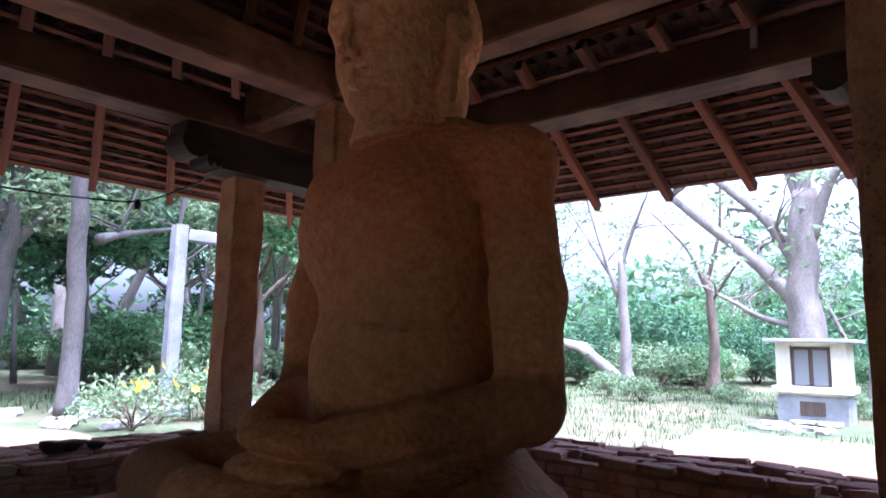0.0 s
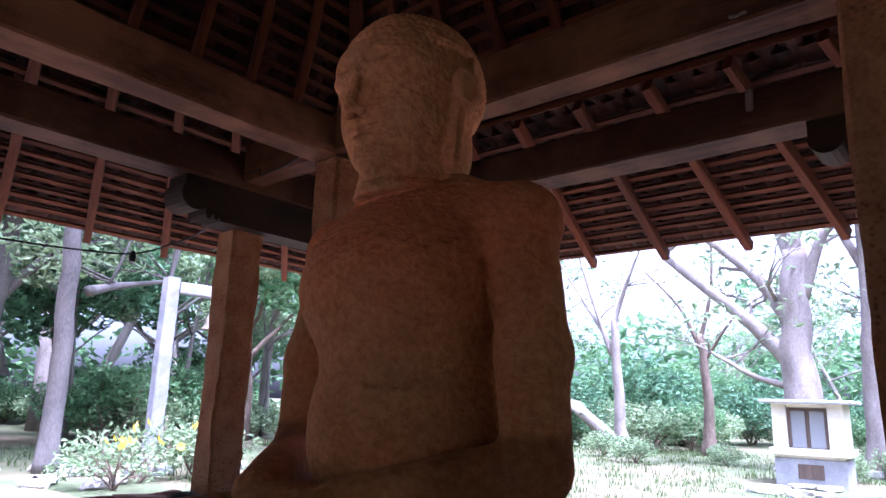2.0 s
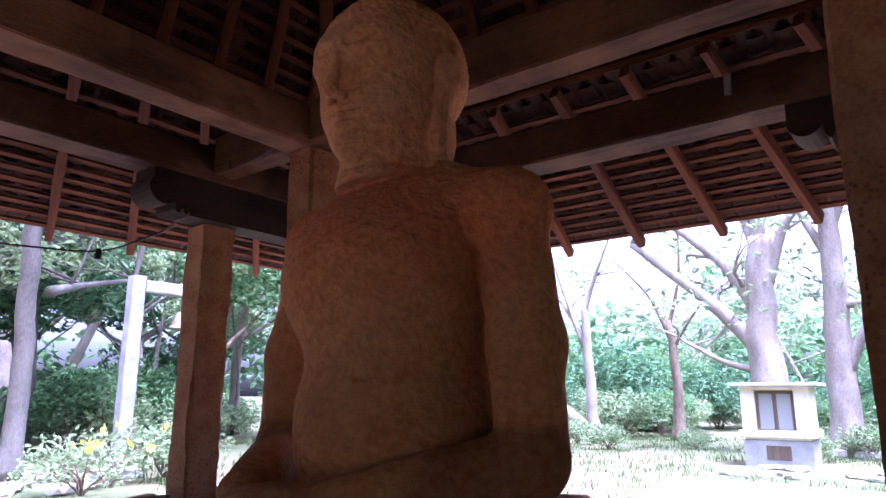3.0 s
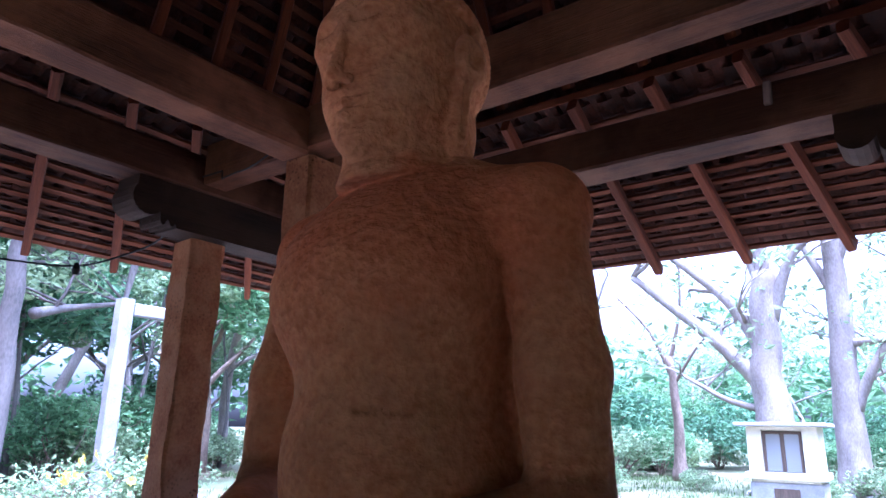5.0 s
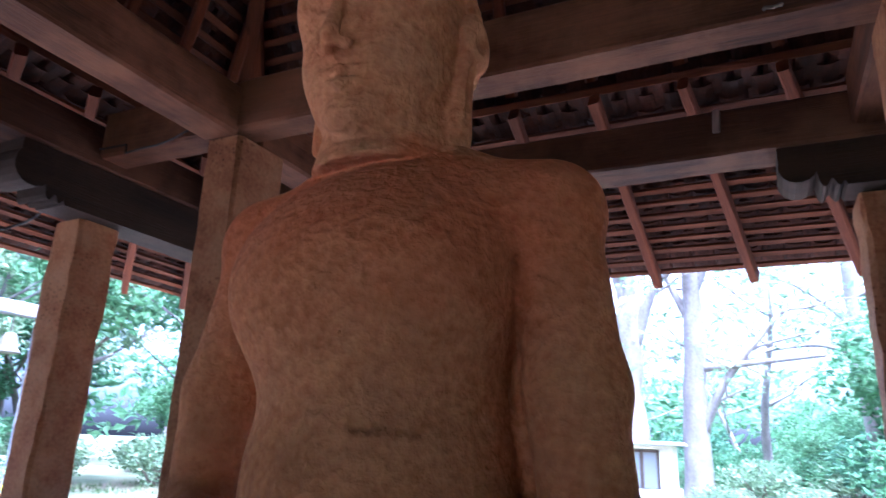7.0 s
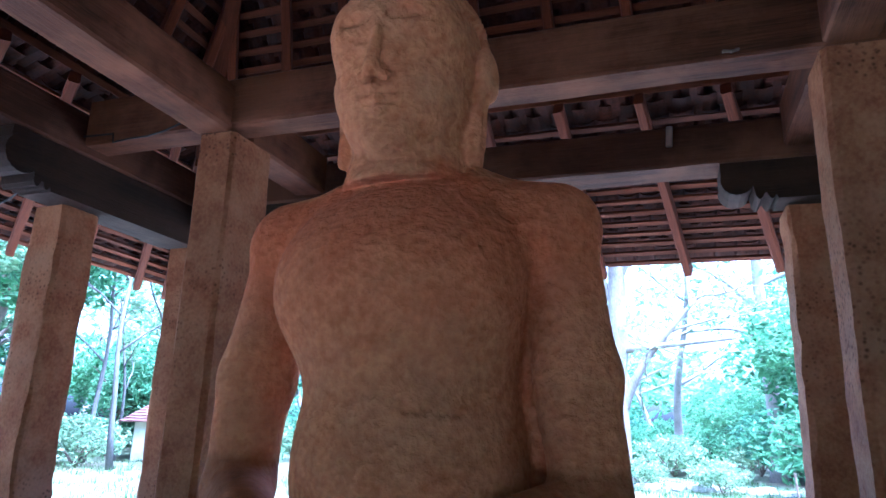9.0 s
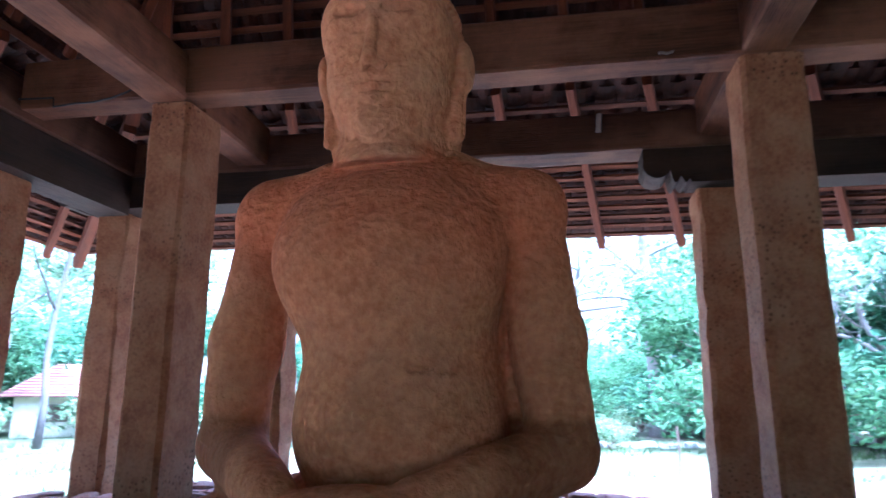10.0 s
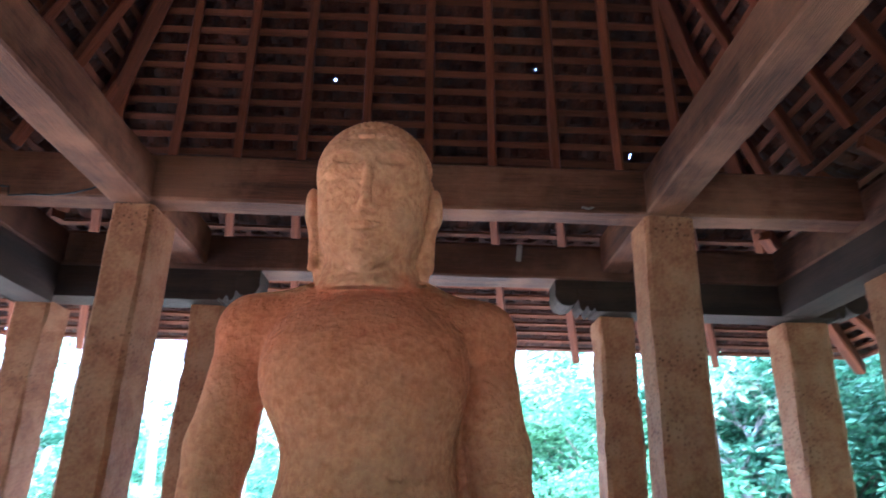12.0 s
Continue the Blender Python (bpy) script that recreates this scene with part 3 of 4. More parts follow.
def statue_mesh(lo, hi, step, head):
    """The body with its neck, or the head on its neck, on a grid from lo to hi."""
    lo, hi = np.array(lo, np.float32), np.array(hi, np.float32)
    ax = [np.arange(lo[d], hi[d], step, dtype=np.float32) for d in range(3)]
    X, Y, Z = np.meshgrid(*ax, indexing="ij")

    def ell(c, r):
        px, py, pz = (X - c[0]) / r[0], (Y - c[1]) / r[1], (Z - c[2]) / r[2]
        d = np.sqrt(px * px + py * py + pz * pz)
        return (d - 1) * min(r)

    def cap(a, b, ra, rb, flat=1.0):
        a, b = np.array(a, np.float32), np.array(b, np.float32)
        d = b - a
        t = np.clip(((X - a[0]) * d[0] + (Y - a[1]) * d[1] + (Z - a[2]) * d[2]) / (d @ d), 0, 1)
        return np.sqrt((X - a[0] - d[0] * t) ** 2 + (Y - a[1] - d[1] * t) ** 2 + ((Z - a[2] - d[2] * t) / flat) ** 2) - (ra + (rb - ra) * t)

    if not head:
        # torso: chest, waist and belly
        f = ell((0.050, 0.05, 1.87), (0.370, 0.415, 0.50))
        f = smin(f, ell((0.045, 0.04, 1.38), (0.395, 0.44, 0.40)), 0.16)
        for s in (-1, 1):
            f = smin(f, cap((0.24 * s, 0.09, 2.245), (0.500 * s, 0.10, 2.205), 0.195, 0.150), 0.18)
        f = smin(f, cap((0, 0.09, 2.18), (0, 0.08, 2.38), 0.24, 0.19), 0.10)
        for s in (-1, 1):
            f = smin(f, ell((0.18 * s, -0.15, 1.97), (0.22, 0.18, 0.20)), 0.22)
            ex = 0.64 if s > 0 else 0.618
            ay = 0.075 if s > 0 else 0.04
            arm = cap((0.520 * s, 0.095, 2.175), (0.598 * s, ay, 1.68), 0.138, 0.138)
            arm = smin(arm, cap((0.598 * s, ay, 1.68), (ex * s, 0.02, 1.30), 0.138, 0.125), 0.05)
            fore = cap((ex * s, 0.02, 1.28), (0.22 * s, -0.50, 1.17), 0.125, 0.085)
            arm = smin(arm, fore, 0.05)
            f = smin(f, arm, 0.018 + 0.13 * np.clip((Z - 1.96) / 0.22, 0, 1))
            if s > 0:   # the stone is left standing between this arm and the body
                f = smin(f, ell((0.45, 0.20, 1.70), (0.10, 0.14, 0.48)), 0.015)
            # thigh to knee, and the shin laid across
            f = smin(f, cap((0.30 * s, 0.15, 0.98), (0.93 * s, -0.52, 0.90), 0.22, 0.15), 0.06)
            f = smin(f, cap((0.93 * s, -0.55, 0.89), (-0.10 * s, -0.76, 0.92 + 0.02 * s), 0.145, 0.115), 0.03)
        f = smin(f, ell((0, -0.05, 0.92), (0.78, 0.60, 0.19)), 0.08)
        # hands laid in the lap
        f = smin(f, ell((0.05, -0.55, 1.165), (0.24, 0.15, 0.066)), 0.02)
        f = smin(f, ell((0.02, -0.56, 1.06), (0.25, 0.16, 0.062)), 0.012)
    # neck, set off from the shoulders by a step
    neck = cap((0, 0.0, 2.30), (0, 0.02, 2.52), 0.248, 0.214)
    step_up = np.maximum(neck, 2.335 - 0.25 * np.clip(Y + 0.24, 0, 0.3) * -0.35 - Z)
    f = step_up if head else smin(f, step_up, 0.006)
    f = np.maximum(f, -(np.abs(np.sqrt(X ** 2 + (Y - 0.005) ** 2) - 0.250) + np.abs(Z - 2.395) * 0.9 - 0.022))
    if head:
        # head: skull, broad flat face, full cheeks, rounded jaw and chin
        h = ell((0, 0.0, 2.875), (0.268, 0.345, 0.310))
        h = smin(h, ell((0, -0.035, 2.665), (0.242, 0.262, 0.262)), 0.07)
        for s in (-1, 1):
            h = smin(h, ell((0.088 * s, -0.135, 2.68), (0.132, 0.145, 0.17)), 0.05)
            h = smin(h, ell((0.115 * s, -0.165, 2.89), (0.135, 0.155, 0.16)), 0.05)
        h = smin(h, ell((0, -0.155, 2.515), (0.145, 0.125, 0.085)), 0.05)
        h = smin(h, ell((0, 0.075, 2.60), (0.238, 0.225, 0.27)), 0.05)
        h = smin(h, ell((0, -0.235, 2.462), (0.075, 0.058, 0.048)), 0.04)
        # cap of hair with a hairline step, in rows of small curls
        hair = ell((0, 0.016, 2.900), (0.289, 0.362, 0.310))
        hairline = np.maximum(hair, (3.005 + 0.9 * np.clip(np.abs(X) - 0.17, 0, 1) * np.clip(-Y, 0, 1) * -2.0 - Z) * 0.7)
        lower = np.maximum(hair, np.maximum(2.56 - Z, 0.085 - Y))
        hair = np.minimum(hairline, lower)
        ang = np.arctan2(X, -(Y - 0.012))
        row = (Z - 2.56) / 0.034
        curl = np.abs(np.sin(np.pi * row)) * np.abs(np.sin(ang * 24 + np.floor(row) * 1.57))
        h = np.minimum(h, hair - 0.012 * np.sqrt(curl) + 0.004)
        f = smin(f, h, 0.02)
        # worn brow, lowered lids, nose and lips
        for s in (-1, 1):
            brow = cap((0.026 * s, -0.322, 2.862), (0.10 * s, -0.322, 2.930), 0.009, 0.010)
            brow = smin(brow, cap((0.10 * s, -0.322, 2.930), (0.225 * s, -0.235, 2.895), 0.010, 0.008), 0.015)
            f = smin(f, brow, 0.020)
            f = np.maximum(f, -(ell((0.112 * s, -0.338, 2.886), (0.086, 0.032, 0.028))))
            f = smin(f, ell((0.115 * s, -0.270, 2.838), (0.086, 0.062, 0.048)), 0.010)
            lid = smin(cap((0.042 * s, -0.330, 2.800), (0.115 * s, -0.332, 2.789), 0.008, 0.010), cap((0.115 * s, -0.332, 2.789), (0.20 * s, -0.272, 2.803), 0.010, 0.008), 0.005)
            f = np.maximum(f, -lid)
            f = smin(f, ell((0.036 * s, -0.338, 2.652), (0.030, 0.026, 0.022)), 0.018)
            # long ears with lobes, the stone left standing behind them
            ear = ell((0.293 * s, 0.02, 2.795), (0.034, 0.082, 0.100))
            ear = smin(ear, cap((0.272 * s, 0.0, 2.73), (0.262 * s, -0.015, 2.495), 0.032, 0.036), 0.025)
            hollow = ell((0.330 * s, 0.0, 2.80), (0.024, 0.045, 0.060))
            slot = cap((0.304 * s, -0.012, 2.69), (0.298 * s, -0.022, 2.50), 0.015, 0.017)
            ear = np.maximum(np.maximum(ear, -hollow), -slot)
            f = smin(f, ell((0.215 * s, 0.035, 2.52), (0.062, 0.075, 0.17)), 0.02)
            f = smin(f, ear, 0.010)
            f = np.maximum(f, -cap((0.252 * s, -0.085, 2.70), (0.246 * s, -0.085, 2.50), 0.017, 0.015))
            f = smin(f, cap((0.0, -0.306, 2.588), (0.078 * s, -0.284, 2.596), 0.017, 0.009), 0.012)
            f = smin(f, cap((0.0, -0.298, 2.546), (0.058 * s, -0.280, 2.560), 0.019, 0.010), 0.012)
            f = np.maximum(f, -cap((0.0, -0.326, 2.567), (0.088 * s, -0.292, 2.579), 0.009, 0.007))
        f = smin(f, cap((0, -0.322, 2.885), (0, -0.366, 2.672), 0.016, 0.032), 0.018)
        # a dark socket below the ear and a flaw across the brow
        f = np.maximum(f, -ell((0.165, -0.165, 2.478), (0.016, 0.030, 0.020)))
        f = np.maximum(f, -smin(cap((0.05, -0.338, 2.775), (0.13, -0.325, 2.752), 0.006, 0.008), cap((0.13, -0.325, 2.752), (0.21, -0.262, 2.772), 0.008, 0.005), 0.004))
    # cracks and worn dents
    dent = 0.006 * np.sin(X * 9.1 + 3 * np.sin(Z * 4.3)) * np.sin(Z * 8.3 + 2 * np.sin(Y * 5.7)) * np.sin(Y * 7.7 + 1.1)
    f = f + dent.astype(np.float32)
    if not head:
        for a, b, r in (((0.16, -0.345, 1.565), (0.31, -0.255, 1.555), 0.010), ((0.27, -0.28, 1.775), (0.34, -0.21, 1.765), 0.011), ((0.46, -0.055, 2.03), (0.66, -0.045, 1.93), 0.012), ((0.545, -0.09, 1.60), (0.60, -0.075, 1.62), 0.012), ((0.56, -0.07, 2.0), (0.585, -0.075, 1.72), 0.010), ((0.36, -0.19, 1.86), (0.40, -0.13, 1.865), 0.012), ((-0.14, -0.335, 2.02), (-0.135, -0.345, 1.97), 0.011), ((-0.21, -0.30, 2.02), (-0.20, -0.315, 1.975), 0.010),
                        ((0.12, -0.36, 1.80), (0.17, -0.34, 1.795), 0.012), ((0.62, -0.10, 1.55), (0.70, -0.06, 1.53), 0.009), ((0.30, -0.30, 1.16), (0.34, -0.22, 1.34), 0.009)):
            f = np.maximum(f, -cap(a, b, r, r))
        f = np.maximum(np.maximum(f, 0.785 - Z), Z - 2.56)
    else:
        f = np.maximum(f, 2.345 - Z)
    return surface(f, lo, np.float32(step))


(sv, sf), (hv, hf) = statue_mesh((-1.35, -1.25, 0.74), (1.35, 0.75, 2.60), 0.0115, False), statue_mesh((-0.37, -0.47, 2.32), (0.37, 0.45, 3.28), 0.0075, True)
sv, sf = np.concatenate([sv, hv]), np.concatenate([sf, hf + len(sv)])
STATUE_AT = Vector((-1.985, 2.01, 0.0))
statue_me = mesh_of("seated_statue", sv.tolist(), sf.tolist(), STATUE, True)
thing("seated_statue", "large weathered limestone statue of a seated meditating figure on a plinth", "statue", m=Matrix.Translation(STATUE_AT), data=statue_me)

# ---- brick ledge round the shrine ----
ledge_sides = [("ledge_back", (-5.0, 4.03), (1.45, 4.72)), ("ledge_left", (-5.0, -1.75), (-4.12, 4.026)), ("ledge_right", (0.78, -1.75), (1.45, 4.026)), ("ledge_front", (-5.0, -2.44), (-2.6, -1.756)), ("ledge_front_2", (-1.0, -2.44), (1.45, -1.756))]
BL, BW, BH = 0.25, 0.13, 0.06


def brick_data(seed):
    r = random.Random(seed)
    v, f = box_data(-BL / 2 + 0.006, -BW / 2 + 0.005, 0, BL / 2 - 0.006, BW / 2 - 0.005, BH, 0.012)
    return [(x + r.uniform(-0.008, 0.008), y + r.uniform(-0.007, 0.007), z + (r.uniform(-0.010, 0.006) if z > 0.03 else 0)) for x, y, z in v], f


brick_kinds = [mesh_of("brick", *brick_data(s), BRICK) for s in range(6)]
brng = random.Random(11)
for name, (x0, y0), (x1, y1) in ledge_sides:
    wall = thing(name, "low brick ledge, worn and crumbling on top", "ledge", kind="structure", data=box_mesh(name, x0, y0, -0.02, x1, y1, 0.745, MORTAR, 0.02))
    along_x = (x1 - x0) > (y1 - y0)
    w, l = (BW, BL) if not along_x else (BL, BW)
    count = 0
    near = name in ("ledge_back", "ledge_left")
    rest = []
    # top course
    ny, nx = int((y1 - y0) / l), int((x1 - x0) / w)
    for j in range(ny):
        for i in range(nx):
            px = x0 + (i + 0.5 + (0.25 if j % 2 and along_x else 0)) * (x1 - x0) / nx
            py = y0 + (j + 0.5 + (0.25 if i % 2 and not along_x else 0)) * (y1 - y0) / ny
            if px > x1 - 0.06 or py > y1 - 0.06 or brng.random() < 0.07:
                continue
            if any(abs(px - X) < 0.25 and abs(py - Y) < 0.25 for X in XS for Y in YS):
                continue
            m = pose(px, py, 0.738 + brng.uniform(-0.012, 0.012), brng.uniform(-3, 3), brng.uniform(-3, 3), (0 if along_x else 90) + brng.uniform(-5, 5))
            me = brng.choice(brick_kinds)
            if near and count < 290:
                child("brick", me, wall, m)
                count += 1
            else:
                rest.append(([m @ v.co for v in me.vertices], [list(p.vertices) for p in me.polygons]))
    # inner face courses
    for c in range(10):
        z = 0.02 + c * 0.071
        if name == "ledge_back":
            spots = [(x0 + 0.9 + (i + 0.5 * (c % 2)) * 0.262, y0 + 0.045, 0) for i in range(18)]
        elif name == "ledge_left":
            spots = [(x1 - 0.045, y0 + 0.2 + (i + 0.5 * (c % 2)) * 0.262, 90) for i in range(21)]
        else:
            spots = []
        for px, py, turn in spots:
            m = pose(px, py, z, 0, 0, turn + brng.uniform(-1.5, 1.5))
            me = brng.choice(brick_kinds)
            rest.append(([m @ v.co for v in me.vertices], [list(p.vertices) for p in me.polygons]))
    if rest:
        child("bricks", mesh_of("bricks", *join(rest), BRICK), wall, kind="stuff")


# ---- trees and bushes ----
def leaf_data(centres, radii, count, size, rnd, flat=0.75):
    """Many small bent leaves in soft clumps."""
    verts, faces = [], []
    for _ in range(count):
        c = rnd.choice(range(len(centres)))
        while True:
            d = Vector((rnd.uniform(-1, 1), rnd.uniform(-1, 1), rnd.uniform(-1, 1)))
            if 0.05 < d.length <= 1:
                break
        d = d.normalized() * d.length ** 0.45
        p = Vector(centres[c]) + Vector((d.x, d.y, d.z * flat)) * radii[c]
        a = Vector((rnd.gauss(0, 1), rnd.gauss(0, 1), rnd.gauss(0, 0.6))).normalized()
        b = a.cross(Vector((rnd.gauss(0, 1), rnd.gauss(0, 1), rnd.gauss(0, 1)))).normalized()
        s = size * rnd.uniform(0.6, 1.5)
        o = len(verts)
        nrm = a.cross(b) * s * 0.18
        verts += [p - a * s, p - b * s * 0.42 + nrm, p + a * s, p + b * s * 0.42 + nrm]
        faces += [(o, o + 1, o + 2), (o, o + 2, o + 3)]
    return verts, faces


def limbs(rnd, base, direction, length, r0, depth, out, tips, spread=0.6, bend=0.25):
    pts, radii = [Vector(base)], [r0]
    d = Vector(direction).normalized()
    n = 5
    for i in range(n):
        d = (d + Vector((rnd.gauss(0, bend), rnd.gauss(0, bend), rnd.gauss(0, bend * 0.5))) * 0.5).normalized()
        pts.append(pts[-1] + d * length / n)
        radii.append(r0 * (1 - 0.5 * (i + 1) / n))
    out.append(tube_data(pts, radii, 9 if r0 > 0.1 else 5))
    if depth == 0:
        tips.append(pts[-1])
        return
    for k in range(rnd.choice((2, 3, 3))):
        i = n if k == 0 else rnd.randint(2, n)
        nd = (d + Vector((rnd.gauss(0, spread), rnd.gauss(0, spread), rnd.uniform(-0.1, 0.5)))).normalized()
        limbs(rnd, pts[i], nd, length * rnd.uniform(0.55, 0.8), radii[i] * 0.72, depth - 1, out, tips, spread, bend)


def tree_kind(at, seed, height, trunk_r, crown_r, leaves, leaf_size, bark, leafmat, label, depth=2, clear=0.4, lean=0.05):
    rnd = random.Random(seed)
    out, tips = [], []
    base = Vector((0, 0, -0.1))
    pts, radii, d = [base], [trunk_r * 1.35], Vector((rnd.gauss(0, lean), rnd.gauss(0, lean), 1))
    for i in range(7):
        d = (d + Vector((rnd.gauss(0, 0.07), rnd.gauss(0, 0.07), 0))).normalized()
        pts.append(pts[-1] + d * height * clear * 1.5 / 7)
        radii.append(trunk_r * (1.0 - 0.09 * i))
    trunk = tube_data(pts, radii, 12)
    for i in (3, 4, 5, 6, 7, 7):
        a = rnd.uniform(0, 6.28)
        limbs(rnd, pts[i], (math.cos(a) * 0.8, math.sin(a) * 0.8, rnd.uniform(0.3, 1.0)), height * 0.26, radii[i] * 0.6, depth - 1, out, tips)
    root = thing("tree", label, "tree", "trees round the shrine", m=pose(*at, 0))
    child("trunk", mesh_of("trunk", *join([trunk] + out), bark, True), root)
    if leaves:
        rad = [crown_r * rnd.uniform(0.25, 0.48) for _ in tips]
        child("crown", mesh_of("crown", *leaf_data(tips, rad, leaves, leaf_size, rnd), leafmat), root)
    return root


kinds = [tree_kind((-21, 14), 1, 11, 0.22, 3.6, 5200, 0.17, BARK_DARK, LEAF, "tall leafy tree with a dark trunk and dense crown"),
         tree_kind((-24, 9), 2, 9, 0.16, 3.0, 4600, 0.16, BARK_DARK, LEAF_DARK, "dark green tree with a slender trunk", clear=0.3),
         tree_kind((-19, 3), 3, 13, 0.28, 4.2, 5600, 0.18, BARK_PALE, LEAF_PALE, "tall tree with pale bark and light green leaves", clear=0.5),
         tree_kind((9, 24), 4, 7, 0.12, 2.6, 4200, 0.14, BARK_DARK, LEAF, "young leafy tree at the edge of the wood", clear=0.25),
         tree_kind((-1, 33), 5, 12, 0.20, 3.6, 1500, 0.15, BARK_PALE, LEAF_PALE, "thinly leaved tree with pale limbs", clear=0.5)]

kinds.append(tree_kind((-17, 9), 6, 9, 0.085, 1.8, 1500, 0.12, BARK_GREY, LEAF_PALE, "slim straight young tree at the edge of the wood", clear=0.6))


def plant(kind, x, y, scale, turn):
    return copy_thing(kinds[kind], Matrix.Translation((x, y, 0)) @ Matrix.Rotation(radians(turn), 4, 'Z') @ Matrix.Scale(scale, 4))


trnd = random.Random(21)


def wood(az0, az1, d0, d1, count, choice, smin_=0.8, smax=1.3):
    for _ in range(count):
        az, d = radians(trnd.uniform(az0, az1)), trnd.uniform(d0, d1)
        plant(trnd.choice(choice), -1 + math.sin(az) * d, 1 + math.cos(az) * d, trnd.uniform(smin_, smax), trnd.uniform(0, 360))


# azimuths in degrees from +y, positive towards +x
wood(-82, -48, 27, 46, 18, (2, 4, 3, 2, 4, 0))
wood(-80, -42, 17, 27, 13, (5,), 0.7, 1.15)
wood(-48, -30, 30, 48, 12, (1, 3, 4), 0.6, 0.95)
wood(-30, -12, 34, 50, 9, (3, 3, 4), 0.5, 0.8)
wood(-12, 12, 32, 48, 8, (3, 4, 4), 0.55, 0.9)
wood(12, 45, 20, 40, 20, (0, 1, 1, 3))
wood(-130, -82, 20, 36, 12, (0, 1, 3))
wood(45, 130, 18, 34, 14, (0, 1, 3))
# unseen near trees, added to block light from the right
wood(48, 125, 10, 16, 16, (0, 1, 3, 3), 0.8, 1.1)
wood(66, 112, 8.0, 9.5, 3, (1, 3), 0.8, 1.0)
# unseen trees behind the camera, added to dim the light from the front
wood(118, 242, 11, 22, 24, (0, 1, 3), 0.9, 1.3)
wood(150, 232, 9, 13, 7, (3, 1), 0.8, 1.1)

# ---- undergrowth ----
def bush_kind(at, seed, radius, height, leaves, size, leafmat, label, name="bush"):
    rnd = random.Random(seed)
    stems, tips = [], []
    for _ in range(7):
        a = rnd.uniform(0, 6.28)
        limbs(rnd, (0, 0, -0.05), (math.cos(a) * 0.6, math.sin(a) * 0.6, 1), height * 0.75, 0.03, 1, stems, tips, 0.6, 0.4)
    root = thing(name, label, "bush", "undergrowth", m=pose(*at, 0))
    child("stem", mesh_of("stem", *join(stems), BARK_DARK), root)
    child("foliage", mesh_of("foliage", *leaf_data([(p.x, p.y, max(0.35 * height, p.z * 0.8)) for p in tips], [radius * rnd.uniform(0.3, 0.55) for _ in tips], leaves, size, rnd), leafmat), root)
    return root


bushes = [bush_kind((-20, 9), 31, 1.6, 1.9, 1900, 0.10, LEAF, "dense green bush at the edge of the wood"),
          bush_kind((-23, 12), 32, 1.2, 1.3, 1500, 0.09, LEAF_PALE, "light green low bush in the grass"),
          bush_kind((4, 27), 33, 2.0, 2.6, 2200, 0.12, LEAF_DARK, "dark leafy thicket under the trees")]


def scatter(az0, az1, d0, d1, count, choice, s0=0.7, s1=1.3):
    for _ in range(count):
        az, d = radians(trnd.uniform(az0, az1)), trnd.uniform(d0, d1)
        copy_thing(bushes[trnd.choice(choice)], Matrix.Translation((-1 + math.sin(az) * d, 1 + math.cos(az) * d, 0)) @ Matrix.Rotation(trnd.uniform(0, 6.28), 4, 'Z') @ Matrix.Scale(trnd.uniform(s0, s1), 4))


scatter(-85, -45, 20, 40, 38, (1, 0, 1))
scatter(-45, -10, 26, 40, 40, (0, 1, 1, 2), 0.7, 1.3)
scatter(-10, 12, 25, 38, 24, (0, 1, 2), 0.6, 1.0)
scatter(12, 50, 17, 32, 34, (0, 1, 2))
scatter(-26, 8, 17.5, 23, 8, (1,), 0.35, 0.6)

# far wood: one mass of foliage behind the trees
rnd = random.Random(77)
centres, radii = [], []
for i in range(420):
    az = rnd.uniform(-180, 180)
    d = rnd.uniform(44, 62)
    low = -40 < az < -14
    top = rnd.uniform(2, 6.0) if low else (rnd.uniform(1.5, 6) if -12 < az < 11 else rnd.uniform(2, 14))
    centres.append((-1 + math.sin(radians(az)) * d, 1 + math.cos(radians(az)) * d, top))
    radii.append(rnd.uniform(2.5, 4.2))
thing("far_wood", "distant green wood behind the clearing", "wood", kind="stuff", data=mesh_of("far_wood", *leaf_data(centres, radii, 42000, 0.42, rnd), LEAF))

# grass in the clearing
gr = random.Random(8)
gv, gf = [], []
while len(gf) < 16000:
    x, y = gr.uniform(-20, 8), gr.uniform(3, 26)
    if -6.8 < x < 3 and y < 6.5 or noise.noise((x * 0.22, y * 0.22, 3)) < -0.12 or 8.7 < y < 12.9 and x > -4.5 or x > -15.5 and x < -7 and y < 5.3:
        continue
    for _ in range(7):
        bx, by, a = x + gr.gauss(0, 0.12), y + gr.gauss(0, 0.12), gr.uniform(0, 6.28)
        h, w = gr.uniform(0.06, 0.22), 0.012
        dx, dy = math.cos(a), math.sin(a)
        o = len(gv)
        z = -0.03
        gv += [(bx - dy * w, by + dx * w, z), (bx + dy * w, by - dx * w, z), (bx + dx * h * 0.5, by + dy * h * 0.5, z + h)]
        gf.append((o, o + 1, o + 2))
thing("grass", "tufts of green grass in the clearing", "grass", kind="stuff", data=mesh_of("grass", gv, gf, GRASS))


